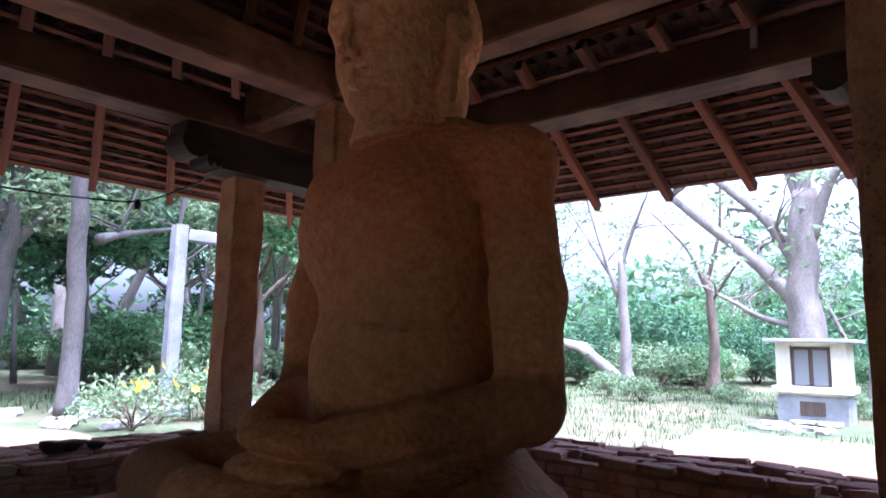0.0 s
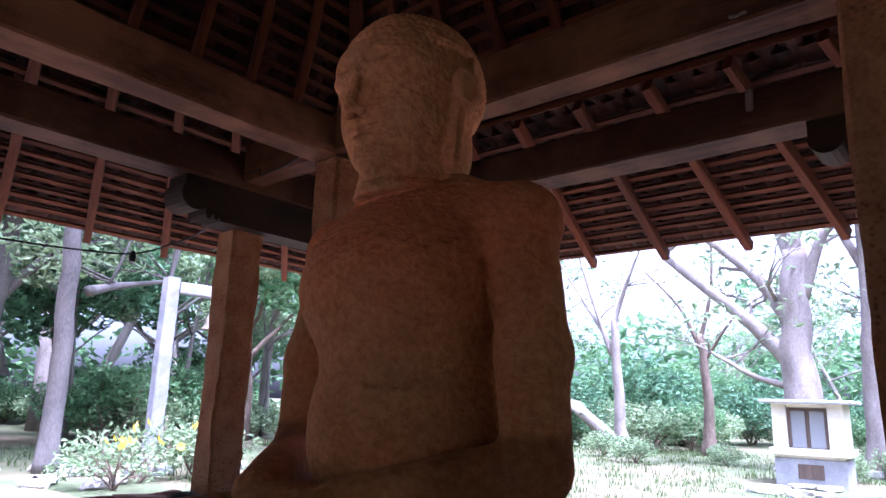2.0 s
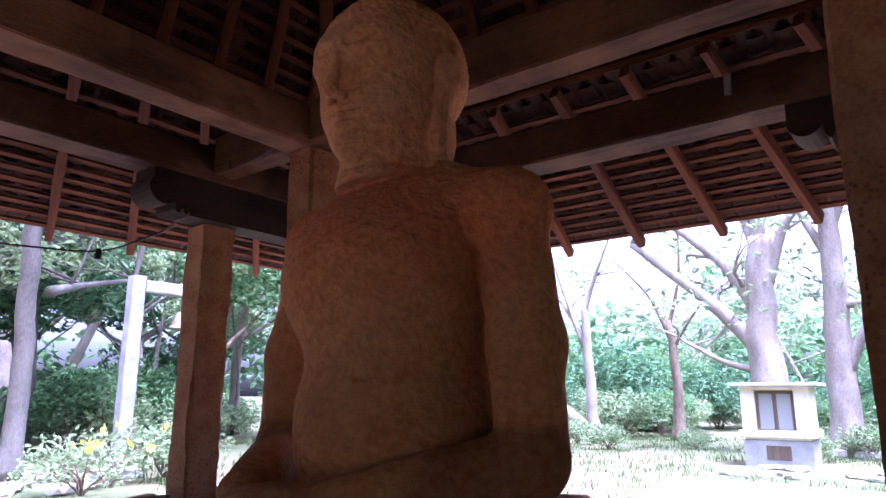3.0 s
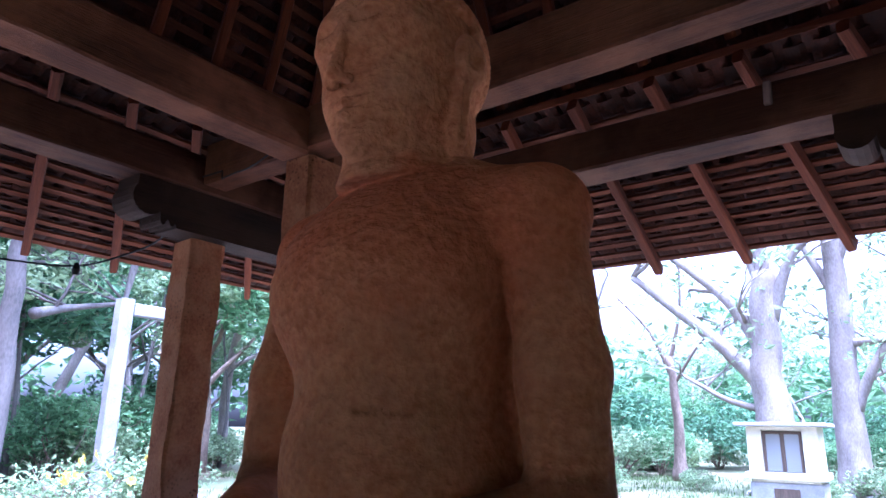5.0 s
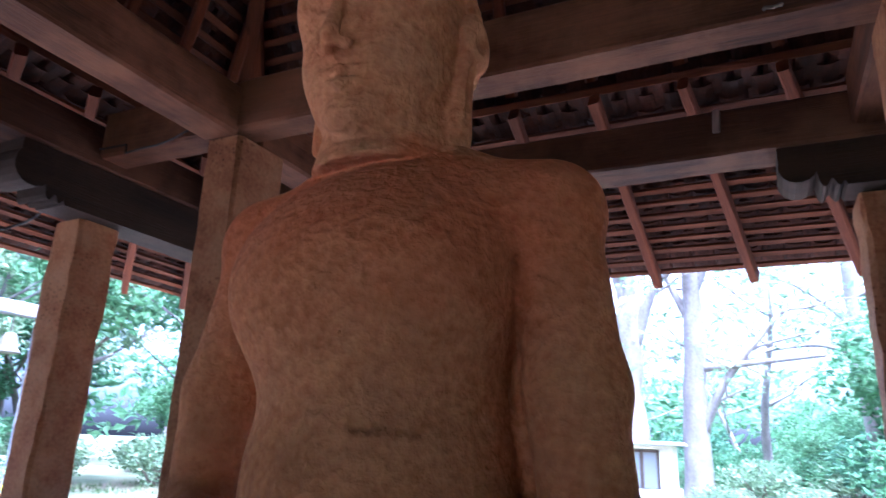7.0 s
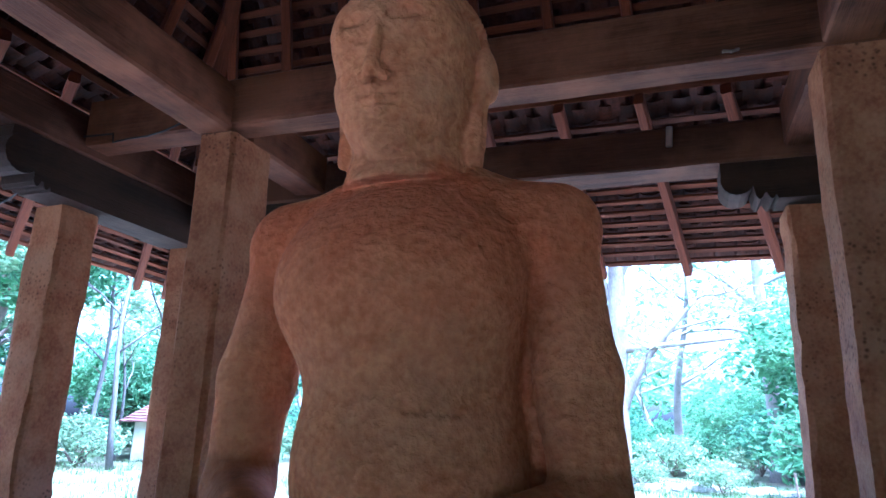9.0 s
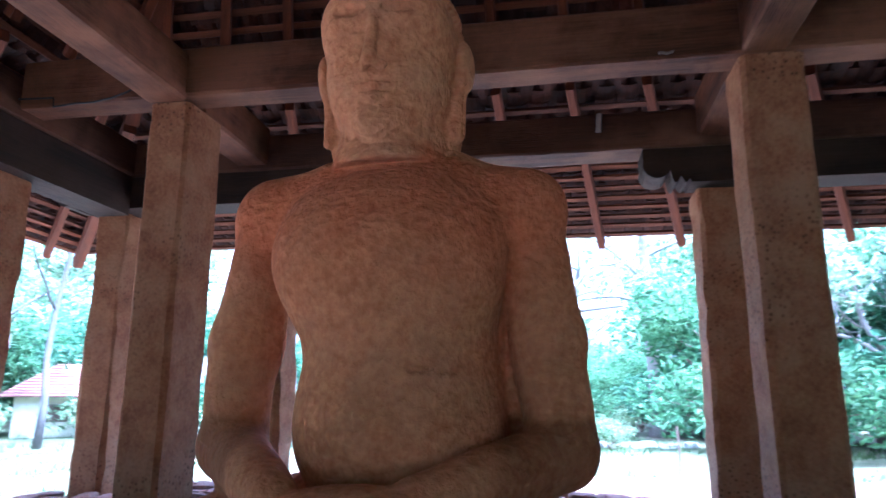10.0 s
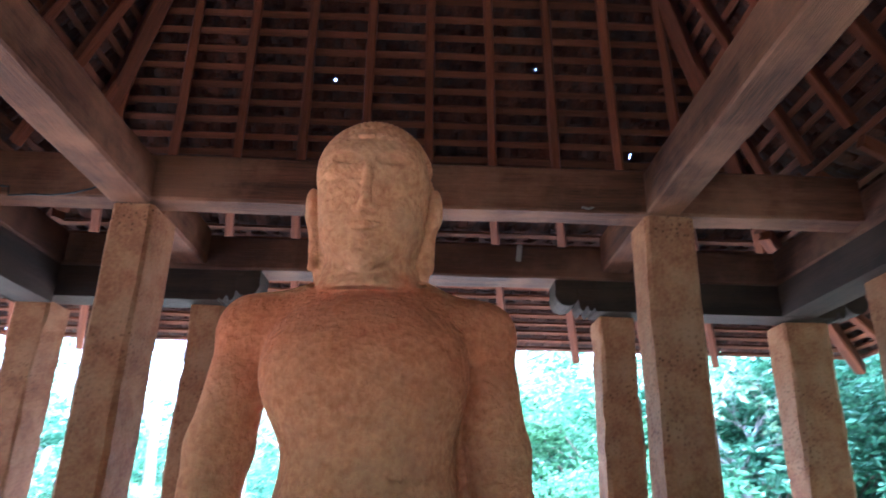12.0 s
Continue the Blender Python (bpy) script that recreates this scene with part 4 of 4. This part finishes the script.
# trodden earth paths, and unseen sand added to bounce light
def patch(name, x0, y0, x1, y1, label, mat=SAND):
    nx, ny = 40, 30
    v = []
    for i in range(nx + 1):
        for j in range(ny + 1):
            x, y = x0 + (x1 - x0) * i / nx, y0 + (y1 - y0) * j / ny
            edge = min(i, nx - i, j, ny - j) / 3
            wob = noise.noise((x * 0.5, y * 0.5, 9)) * 0.5
            z = (0.012 if edge + wob > 0.6 else -0.14) + noise.noise((x * 0.25, y * 0.25, 0)) * 0.07 * min(1, max(0, (max(abs(x - CX), abs(y - CY)) - 6) / 4))
            v.append((x + (wob if j in (0, ny) else 0), y + wob * 0.6, z + 0.01))
    f = [(i * (ny + 1) + j, (i + 1) * (ny + 1) + j, (i + 1) * (ny + 1) + j + 1, i * (ny + 1) + j + 1) for i in range(nx) for j in range(ny)]
    thing(name, label, "path", kind="structure", data=mesh_of(name, v, f, mat, True))


# paths 3 to 5 lie out of view, added to throw light up inside
patch("path_3", -10.5, -4.5, -5.06, 9.2, "unseen pale sand beside the shrine, added to bounce light")
patch("path_4", -5.05, 4.78, 3.0, 9.2, "unseen pale sand behind the shrine, added to bounce light")
patch("path_5", -9.5, -11.5, 6.0, -2.46, "unseen pale sand before the shrine, added to bounce light")
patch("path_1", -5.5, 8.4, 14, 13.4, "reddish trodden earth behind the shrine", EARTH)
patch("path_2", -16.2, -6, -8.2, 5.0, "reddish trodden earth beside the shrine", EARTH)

# stones lying along the edge of the clearing
st = random.Random(4)


def stone(x, y, sx, sy, sz):
    bm = bmesh.new()
    bmesh.ops.create_icosphere(bm, subdivisions=2, radius=1)
    for v in bm.verts:
        k = 1 + 0.35 * noise.noise(v.co * 1.3 + Vector((x, y, 0)))
        v.co = Vector((v.co.x * sx * k, v.co.y * sy * k, max(-0.3, min(0.55, v.co.z * k)) * sz))
    me = bpy.data.meshes.new("stone")
    bm.to_mesh(me)
    bm.free()
    me.materials.append(ROCK)
    thing("stone", "flat grey weathered stone lying on the ground", "stone", "stones in the clearing", m=pose(x, y, 0.02, 0, 0, st.uniform(0, 180)), data=me)


for i in range(14):
    stone(-5.0 + i * 0.62 + st.uniform(-0.2, 0.2), 20.6 + st.uniform(-0.3, 0.3), st.uniform(0.2, 0.4), st.uniform(0.15, 0.25), st.uniform(0.15, 0.3))
for i in range(16):
    stone(st.uniform(-4.4, -1.4), st.uniform(14.2, 16.2), st.uniform(0.15, 0.35), st.uniform(0.12, 0.25), 0.10)
for i in range(9):
    stone(-13.2 + st.uniform(-1.6, 2.0), 4.9 + st.uniform(-0.5, 0.9), st.uniform(0.2, 0.5), st.uniform(0.15, 0.3), 0.16)


# ---- trees of their own shape ----
def own_tree(name_label, at, bark, trunk, radii, branches, leaves=0, leafmat=None, leaf_size=0.12, crown=1.2, seed=3, twigs=2, group="large trees"):
    """trunk: points above the foot; branches: lists of points with a first radius."""
    rnd = random.Random(seed)
    root = thing("tree", name_label, "tree", group, m=pose(*at, 0))

    def smooth(points, r0, r1, sides):
        pts, rad = [], []
        p = [Vector(q) for q in points]
        for i in range(len(p) - 1):
            for k in range(5):
                t = k / 5
                a, b, c, d = p[max(i - 1, 0)], p[i], p[i + 1], p[min(i + 2, len(p) - 1)]
                pts.append(0.5 * (2 * b + (c - a) * t + (2 * a - 5 * b + 4 * c - d) * t * t + (3 * b - a - 3 * c + d) * t ** 3) + Vector((rnd.gauss(0, 1), rnd.gauss(0, 1), 0)) * r1 * 0.12)
        pts.append(p[-1])
        for i in range(len(pts)):
            rad.append(r0 + (r1 - r0) * (i / (len(pts) - 1)) ** 0.8)
        return tube_data(pts, rad, sides), pts
    tr, _ = smooth(trunk, radii[0], radii[1], 16)
    # roots flare out at the foot
    tr = ([v + Vector((v.x, v.y, 0)) * max(0, 0.7 - v.z) * (0.45 + 0.35 * math.sin(math.atan2(v.y, v.x) * 4)) for v in tr[0]], tr[1])
    child("trunk", mesh_of("trunk", *tr, bark, True), root)
    tips = []
    for r0, pts in branches:
        b, path = smooth(pts, r0, r0 * 0.35, 10)
        more = []
        for _ in range(twigs * 2):
            q = path[rnd.randint(len(path) // 3, len(path) - 1)]
            limbs(rnd, q, (rnd.gauss(0, 0.7), rnd.gauss(0, 0.7), rnd.uniform(0.1, 0.9)), rnd.uniform(0.9, 1.9), r0 * 0.30, 2, more, tips, 0.6, 0.4)
        child("limb", mesh_of("limb", *join([b] + more), bark, True), root)
    if leaves:
        child("crown", mesh_of("crown", *leaf_data(tips, [crown * rnd.uniform(0.3, 0.7) for _ in tips], leaves, leaf_size, rnd), leafmat), root)
    return root


own_tree("huge pale-barked tree with a fluted trunk and long bare limbs", (-4.4, 20.2), BARK_PALE, [(0, 0, -0.1), (0, 0, 1.8), (-0.1, 0, 3.6), (0.1, 0, 6.0)], (0.60, 0.32),
         [(0.30, [(-0.2, 0, 2.9), (-1.4, -0.1, 4.2), (-3.6, -0.2, 6.2)]), (0.12, [(-0.3, 0, 2.2), (-1.2, -0.2, 2.5), (-2.3, -0.3, 3.2)]), (0.26, [(-0.1, 0, 3.8), (-0.9, 0.1, 5.2), (-2.6, 0, 6.9)]),
          (0.28, [(0.1, 0, 5.2), (0.1, 0, 7), (0.5, 0, 10)]), (0.2, [(0.2, 0, 4.6), (0.9, -0.2, 6.3), (1.9, -0.2, 7.0)]), (0.2, [(0, 0, 5.6), (-0.6, 0.3, 8), (-0.9, 0.4, 11)])],
         1500, LEAF_PALE, 0.11, 0.9, 41)
own_tree("tall pale tree with forked limbs beside the small shrine", (-2.75, 20.8), BARK_PALE, [(0, 0, -0.1), (0, 0, 2.5), (0.1, 0, 4.6), (0.1, 0, 7)], (0.42, 0.24),
         [(0.18, [(0.2, 0, 2.2), (0.9, -0.1, 3.6), (2.4, 0, 5.4)]), (0.14, [(0.1, 0, 3.9), (1.3, -0.2, 4.0), (3.4, -0.3, 4.2)]), (0.2, [(0.1, 0, 6), (0.9, 0, 8), (1.6, 0, 11)]), (0.15, [(0, 0, 5.4), (-0.7, 0.1, 7.2), (-0.9, 0, 10)])],
         1100, LEAF_PALE, 0.11, 0.9, 42)
own_tree("slim bare forked tree in the undergrowth", (-11.2, 23.5), BARK_PALE, [(0, 0, -0.1), (-0.1, 0, 2.5), (-0.2, 0, 5.0)], (0.24, 0.14),
         [(0.12, [(-0.2, 0, 4.6), (0.3, 0, 6.0), (0.9, 0, 7.3)]), (0.12, [(-0.3, 0, 3.4), (-1.2, 0, 6.0), (-2.2, 0, 9.5)]), (0.09, [(-0.2, 0, 3.6), (-1.5, 0, 5.6), (-3.4, 0, 8.6)])], 0, None, 0.1, 1, 43)
own_tree("dark slim trunk with thin twigs", (-8.4, 24.4), BARK_DARK, [(0, 0, -0.1), (0.05, 0, 2), (-0.1, 0, 4.2)], (0.22, 0.13),
         [(0.09, [(-0.1, 0, 3.6), (-0.8, 0, 5.2), (-2.2, 0, 6.8)]), (0.09, [(-0.1, 0, 4.0), (0.4, 0, 6), (0.5, 0, 9)]), (0.07, [(0, 0, 3.2), (1.0, 0, 4.6), (2.0, 0, 5.4)])], 500, LEAF_PALE, 0.09, 1.0, 44)
log = thing("leaning_trunk", "pale leaning dead trunk among the bushes", "fallen tree", m=pose(-11.0, 23.4, 0))
child("trunk", mesh_of("trunk", *tube_data([(0, 0, -0.1), (-0.9, 0, 0.6), (-2.0, 0, 1.5), (-3.4, 0.1, 1.75)], [0.34, 0.27, 0.24, 0.18], 10), BARK_PALE, True), log)
own_tree("straight grey trunk beside the sandy path", (-14.3, 5.3), BARK_GREY, [(0, 0, -0.1), (0.0, -0.04, 2.0), (0.1, -0.16, 4.5), (0.1, -0.2, 8.0)], (0.20, 0.15),
         [(0.12, [(0, 0.3, 3.5), (-0.6, 1.2, 3.8), (-0.8, 2.4, 4.1)]), (0.12, [(0.1, 0.4, 4.8), (0.5, -1.2, 5.4), (0.6, -2.6, 5.6)]), (0.1, [(0.1, 0.5, 6), (0.6, 1.6, 6.6), (1.0, 2.8, 6.4)])], 2600, LEAF_PALE, 0.10, 1.3, 45)
own_tree("thick grey trunk at the edge of the wood", (-18.6, 5.0), BARK_GREY, [(0, 0, -0.1), (0, 0.1, 2), (0.1, 0.2, 4.5), (0, 0.4, 7.5)], (0.26, 0.18),
         [(0.16, [(0, 0.2, 3.6), (0.5, 1.3, 5), (0.6, 2.6, 5.4)]), (0.16, [(0, 0.2, 4.2), (0.6, -1.0, 5.4), (1.2, -2.4, 6)])], 2600, LEAF, 0.12, 1.4, 46)
own_tree("slim straight tree behind the shrine", (2.3, 27.0), BARK_PALE, [(0, 0, -0.1), (-0.1, 0, 4), (-0.2, 0, 8), (-0.3, 0, 13)], (0.30, 0.16),
         [(0.1, [(-0.1, 0, 5), (-1.4, 0, 5.4), (-3.2, 0, 5.2)]), (0.1, [(-0.2, 0, 7), (1.2, 0, 7.6), (2.6, 0, 8)]), (0.1, [(-0.2, 0, 6), (-1.6, 0, 7.4), (-3.4, 0, 8.4)])], 1500, LEAF_PALE, 0.12, 1.4, 47)
own_tree("pale frangipani tree with knotted bare branches", (7.2, 18.6), BARK_PALE, [(0, 0, -0.1), (0.05, 0, 1.2), (-0.1, 0, 2.6)], (0.19, 0.13),
         [(0.11, [(-0.1, 0, 2.4), (-0.7, 0, 3.4), (-0.9, -0.2, 4.6)]), (0.10, [(0, 0, 2.5), (0.5, 0.1, 3.5), (1.2, 0, 4.4)]), (0.09, [(-0.1, 0, 2.3), (-1.0, -0.2, 2.9), (-2.0, -0.3, 3.2)])], 900, LEAF_PALE, 0.13, 0.7, 48, 3)

# ---- small roadside shrine of cream plaster ----
shrine = thing("small_shrine", "small cream plastered shrine box with a grey base", "shrine", m=pose(-3.62, 17.1, 0, 0, 0, 2))
child("base", box_mesh("base", -0.70, -0.55, -0.05, 0.70, 0.55, 0.56, GREY, 0.02), shrine, label="grey cement base")
child("sill", box_mesh("sill", -0.78, -0.64, 0.62, 0.78, 0.6, 0.76, PLASTER, 0.015), shrine)
child("body", mesh_of("body", *join([box_data(-0.66, -0.52, 0.56, 0.66, 0.52, 0.62), box_data(-0.70, -0.52, 0.76, -0.40, 0.52, 1.72), box_data(0.40, -0.52, 0.76, 0.70, 0.52, 1.72), box_data(-0.40, -0.30, 0.76, 0.40, 0.52, 1.72), box_data(-0.40, -0.50, 1.64, 0.40, -0.3, 1.72)]), PLASTER), shrine)
win = child("window", mesh_of("window", *join([box_data(-0.39, -0.48, 0.78, -0.33, -0.42, 1.62), box_data(0.33, -0.48, 0.78, 0.39, -0.42, 1.62), box_data(-0.04, -0.48, 0.78, 0.04, -0.42, 1.62), box_data(-0.33, -0.48, 1.56, -0.04, -0.42, 1.62), box_data(0.04, -0.48, 1.56, 0.33, -0.42, 1.62)]), DARKWOOD), shrine, label="dark wooden window frame")
child("pane", box_mesh("pane", -0.33, -0.455, 0.78, -0.04, -0.445, 1.56, GLASS, 0.001), win)
child("pane", box_mesh("pane", 0.04, -0.455, 0.78, 0.33, -0.445, 1.56, GLASS, 0.001), win)
# no hollow is cut: a dark plate stands for the recess's shade
child("niche", box_mesh("niche", -0.24, -0.562, 0.14, 0.26, -0.545, 0.44, DARKWOOD, 0.004), shrine, label="flat dark panel standing for the shade of a recess")
child("roof_slab", box_mesh("roof_slab", -0.92, -0.74, 1.72, 0.92, 0.72, 1.80, GREY, 0.015), shrine, label="flat grey concrete roof slab")

# ---- stone gate with a bell ----
gate = thing("stone_gate", "pale granite gate of posts with a lintel", "gate", m=pose(-13.15, 6.75, 0))
for y in (0, 1.6):
    child("post", mesh_of("post", *timber_data(3.85, 0.28, 0.27, 0.03, 0.2, 0.02, 70 + y), WHITESTONE), gate, Matrix.Translation((0, y, 0)) @ Matrix(((0, 1, 0, 0), (0, 0, 1, 0), (1, 0, 0, 0), (0, 0, 0, 1))))
    child("footing", box_mesh("footing", -0.36, y - 0.36, -0.05, 0.36, y + 0.36, 0.16, GREY, 0.03), gate)
child("lintel", mesh_of("lintel", *timber_data(1.3, 0.22, 0.24, 0.02, 0.2, 0.012, 75), WHITESTONE), gate, between((0, 0.15, 3.66), (0, 1.45, 3.66)))
bell = thing("hanging_bell", "dull bronze bell hanging from the stone lintel", "bell", m=pose(-13.15, 7.75, 0))
prof = [(0.03, 3.22), (0.09, 3.20), (0.13, 3.12), (0.15, 2.98), (0.19, 2.90), (0.24, 2.86), (0.20, 2.86)]
child("bell_body", mesh_of("bell_body", *tube_data([(0, 0, z - 0.001 * i) for i, (r, z) in enumerate(prof)], [r for r, z in prof], 16), BRONZE, True), bell)
child("chain", mesh_of("chain", *tube_data([(0, 0, 3.2), (0, 0, 3.56)], [0.015, 0.015], 6), BRONZE), bell)

# ---- far tiled hut ----
hut = thing("small_house", "small white house with a clay tile hip roof", "house", m=pose(-19.3, 22.6, 0, 0, 0, 38))
child("wall", box_mesh("wall", -2.0, -1.7, -0.05, 2.0, 1.7, 1.42, PLASTER, 0.02), hut)
child("door", box_mesh("door", 0.7, -1.74, 0, 1.3, -1.705, 1.25, DARKWOOD), hut)
child("window", box_mesh("window", -1.1, -1.74, 0.5, -0.3, -1.705, 1.1, DARKWOOD), hut)
rv = [(-2.5, -2.2, 1.35), (2.5, -2.2, 1.35), (2.5, 2.2, 1.35), (-2.5, 2.2, 1.35), (-0.8, 0, 2.55), (0.8, 0, 2.55)]
HUTTILE = material("hut_tile", (0.08, 0.035, 0.025), (0.20, 0.09, 0.07), 3, 30, 0.9, 0.3, vary=0.25)
hut_roof = child("roof", mesh_of("roof", rv, [(0, 1, 5, 4), (1, 2, 5), (2, 3, 4, 5), (3, 0, 4)], HUTTILE), hut, label="faded red clay tile roof")
for face in ((0, 1, 5, 4), (1, 2, 5, 5), (2, 3, 4, 5), (3, 0, 4, 4)):
    a, b, c, d = [Vector(rv[i]) for i in face]
    for row in range(12):
        t0, t1 = row / 12, (row + 1.2) / 12
        l0, r0, l1, r1 = a.lerp(d, t0), b.lerp(c, t0), a.lerp(d, min(1, t1)), b.lerp(c, min(1, t1))
        up = Vector((0, 0, 0.05))
        child("roof_course", mesh_of("roof_course", [l0 + up, r0 + up, r1 + up * 0.2, l1 + up * 0.2, l0, r0], [(0, 1, 2, 3), (4, 5, 1, 0)], HUTTILE), hut_roof)


# ---- flowering bush by the gate ----
fb = bush_kind((-12.0, 6.0), 51, 0.8, 1.0, 700, 0.06, LEAF_PALE, "leafy shrub with yellow flowers beside the gate", "flowering_shrub")
fb2 = copy_thing(fb, pose(-11.2, 5.2, 0, 0, 0, 120) @ Matrix.Scale(0.8, 4))
fb3 = copy_thing(fb, pose(-12.6, 7.4, 0, 0, 0, 220) @ Matrix.Scale(1.1, 4))
fr = random.Random(9)
petal_v, petal_f = [], []
for k in range(6):
    a = k * math.pi / 3
    o = len(petal_v)
    c, s_ = math.cos(a), math.sin(a)
    petal_v += [(0, 0, 0), (0.05 * c - 0.025 * s_, 0.05 * s_ + 0.025 * c, 0.03), (0.085 * c, 0.085 * s_, 0.035), (0.05 * c + 0.025 * s_, 0.05 * s_ - 0.025 * c, 0.03)]
    petal_f.append((o, o + 1, o + 2, o + 3))
flower_me = mesh_of("flower", petal_v, petal_f, YELLOW)
for shrub, n_ in ((fb, 7), (fb2, 5), (fb3, 4)):
    for _ in range(n_):
        child("flower", flower_me, shrub, pose(fr.uniform(-0.6, 0.6), fr.uniform(-0.6, 0.6), fr.uniform(0.55, 1.15), fr.uniform(-60, 60), fr.uniform(40, 90), fr.uniform(-40, 40)) @ Matrix.Scale(fr.uniform(0.8, 1.3), 4), "yellow trumpet flower")

# thin stake in the sand
thing("stake", "thin wooden stake in the sand", "stake", data=mesh_of("stake", *tube_data([(0.7, 12.6, -0.02), (0.72, 12.6, 0.5), (0.7, 12.62, 0.95)], [0.02, 0.018, 0.016], 6), BARK_DARK))

# ---- cable slung under the eave, with a lamp holder ----
keys = [Vector(p) for p in ((-5.5, -1.9, 3.0), (-5.6, -0.6, 2.70), (-5.6, 0.6, 2.60), (-5.6, 1.5, 2.575), (-5.6, 2.1, 2.60), (-5.6, 2.48, 2.645), (-5.6, 2.78, 2.78), (-5.3, 2.95, 2.93), (-4.775, 2.75, 3.10))]
pts = []
for i in range(len(keys) - 1):
    a, b, c, d = keys[max(i - 1, 0)], keys[i], keys[i + 1], keys[min(i + 2, len(keys) - 1)]
    for k in range(4):
        t = k / 4
        pts.append(0.5 * (2 * b + (c - a) * t + (2 * a - 5 * b + 4 * c - d) * t * t + (3 * b - a - 3 * c + d) * t ** 3))
pts.append(keys[-1])
cable = thing("slung_cable", "thin black cable slung along the eave with a lamp holder", "cable")
child("wire", mesh_of("wire", *tube_data(pts, [0.008] * len(pts), 6), BLACK), cable)
child("lamp_holder", mesh_of("lamp_holder", *tube_data([(0, 0, 0.02), (0, 0, -0.03), (0, 0, -0.07)], [0.016, 0.03, 0.022], 8), BLACK), cable, Matrix.Translation(pts[20]))


# ---- small clay oil lamps on the ledge ----
CLAY = material("sooty_clay", (0.02, 0.014, 0.011), (0.08, 0.05, 0.035), 12, 60, 0.9, 0.4, vary=0.3)
lamp_prof = [(0.030, 0.0), (0.042, 0.010), (0.058, 0.030), (0.062, 0.042), (0.050, 0.042), (0.030, 0.022)]
lamp_me = mesh_of("clay_lamp", *tube_data([(0, 0, z + 0.0005 * i) for i, (w, z) in enumerate(lamp_prof)], [w for w, z in lamp_prof], 14), CLAY, True)
lr = random.Random(13)
for x, y in ((-4.52, 1.72), (-4.63, 1.80), (-4.50, 1.86), (-4.60, 1.64), (-4.46, 1.60), (-4.44, 2.52), (-4.36, 2.50), (-3.15, 4.30), (-3.05, 4.36), (-3.10, 4.22)):
    thing("clay_lamp", "small sooty clay oil lamp on the brick ledge", "oil lamp", "oil lamps on the ledge", m=pose(x, y, 0.80, lr.uniform(-8, 8), lr.uniform(-8, 8), lr.uniform(0, 360)) @ Matrix.Scale(lr.uniform(0.9, 1.3), 4), data=lamp_me)

# thin wire slung round the end of the inner beam
wire2 = [(-4.50, 2.741, 3.20), (-4.25, 2.738, 3.19), (-4.24, 2.735, 3.13), (-4.10, 2.736, 3.142), (-3.98, 2.735, 3.14), (-3.86, 2.735, 3.16), (-3.76, 2.735, 3.19), (-3.66, 2.735, 3.24)]
loose = thing("loose_wire", "thin black wire slung along the end of a timber beam", "wire")
child("wire", mesh_of("wire", *tube_data(wire2, [0.006] * len(wire2), 6), BLACK), loose)

# ---- wooden peg and iron staple on the beams ----
peg = thing("wooden_peg", "short pale wooden peg stuck in a dark beam", "peg", m=pose(-1.036, 3.872, 3.285, 8, 4, 0), data=mesh_of("wooden_peg", *join([box_data(-0.02, -0.022, -0.065, 0.02, 0.012, 0.065, 0.006)]), BARK_PALE))
staple = thing("iron_staple", "bent rusty iron staple under a timber beam", "staple", m=pose(-0.77, 2.742, 3.165))
child("wire", mesh_of("wire", *tube_data([(-0.03, 0.006, 0.01), (-0.03, -0.02, 0.0), (0.0, -0.028, -0.012), (0.03, -0.02, 0.0), (0.03, 0.006, 0.012)], [0.007] * 5, 6), BRONZE), staple)
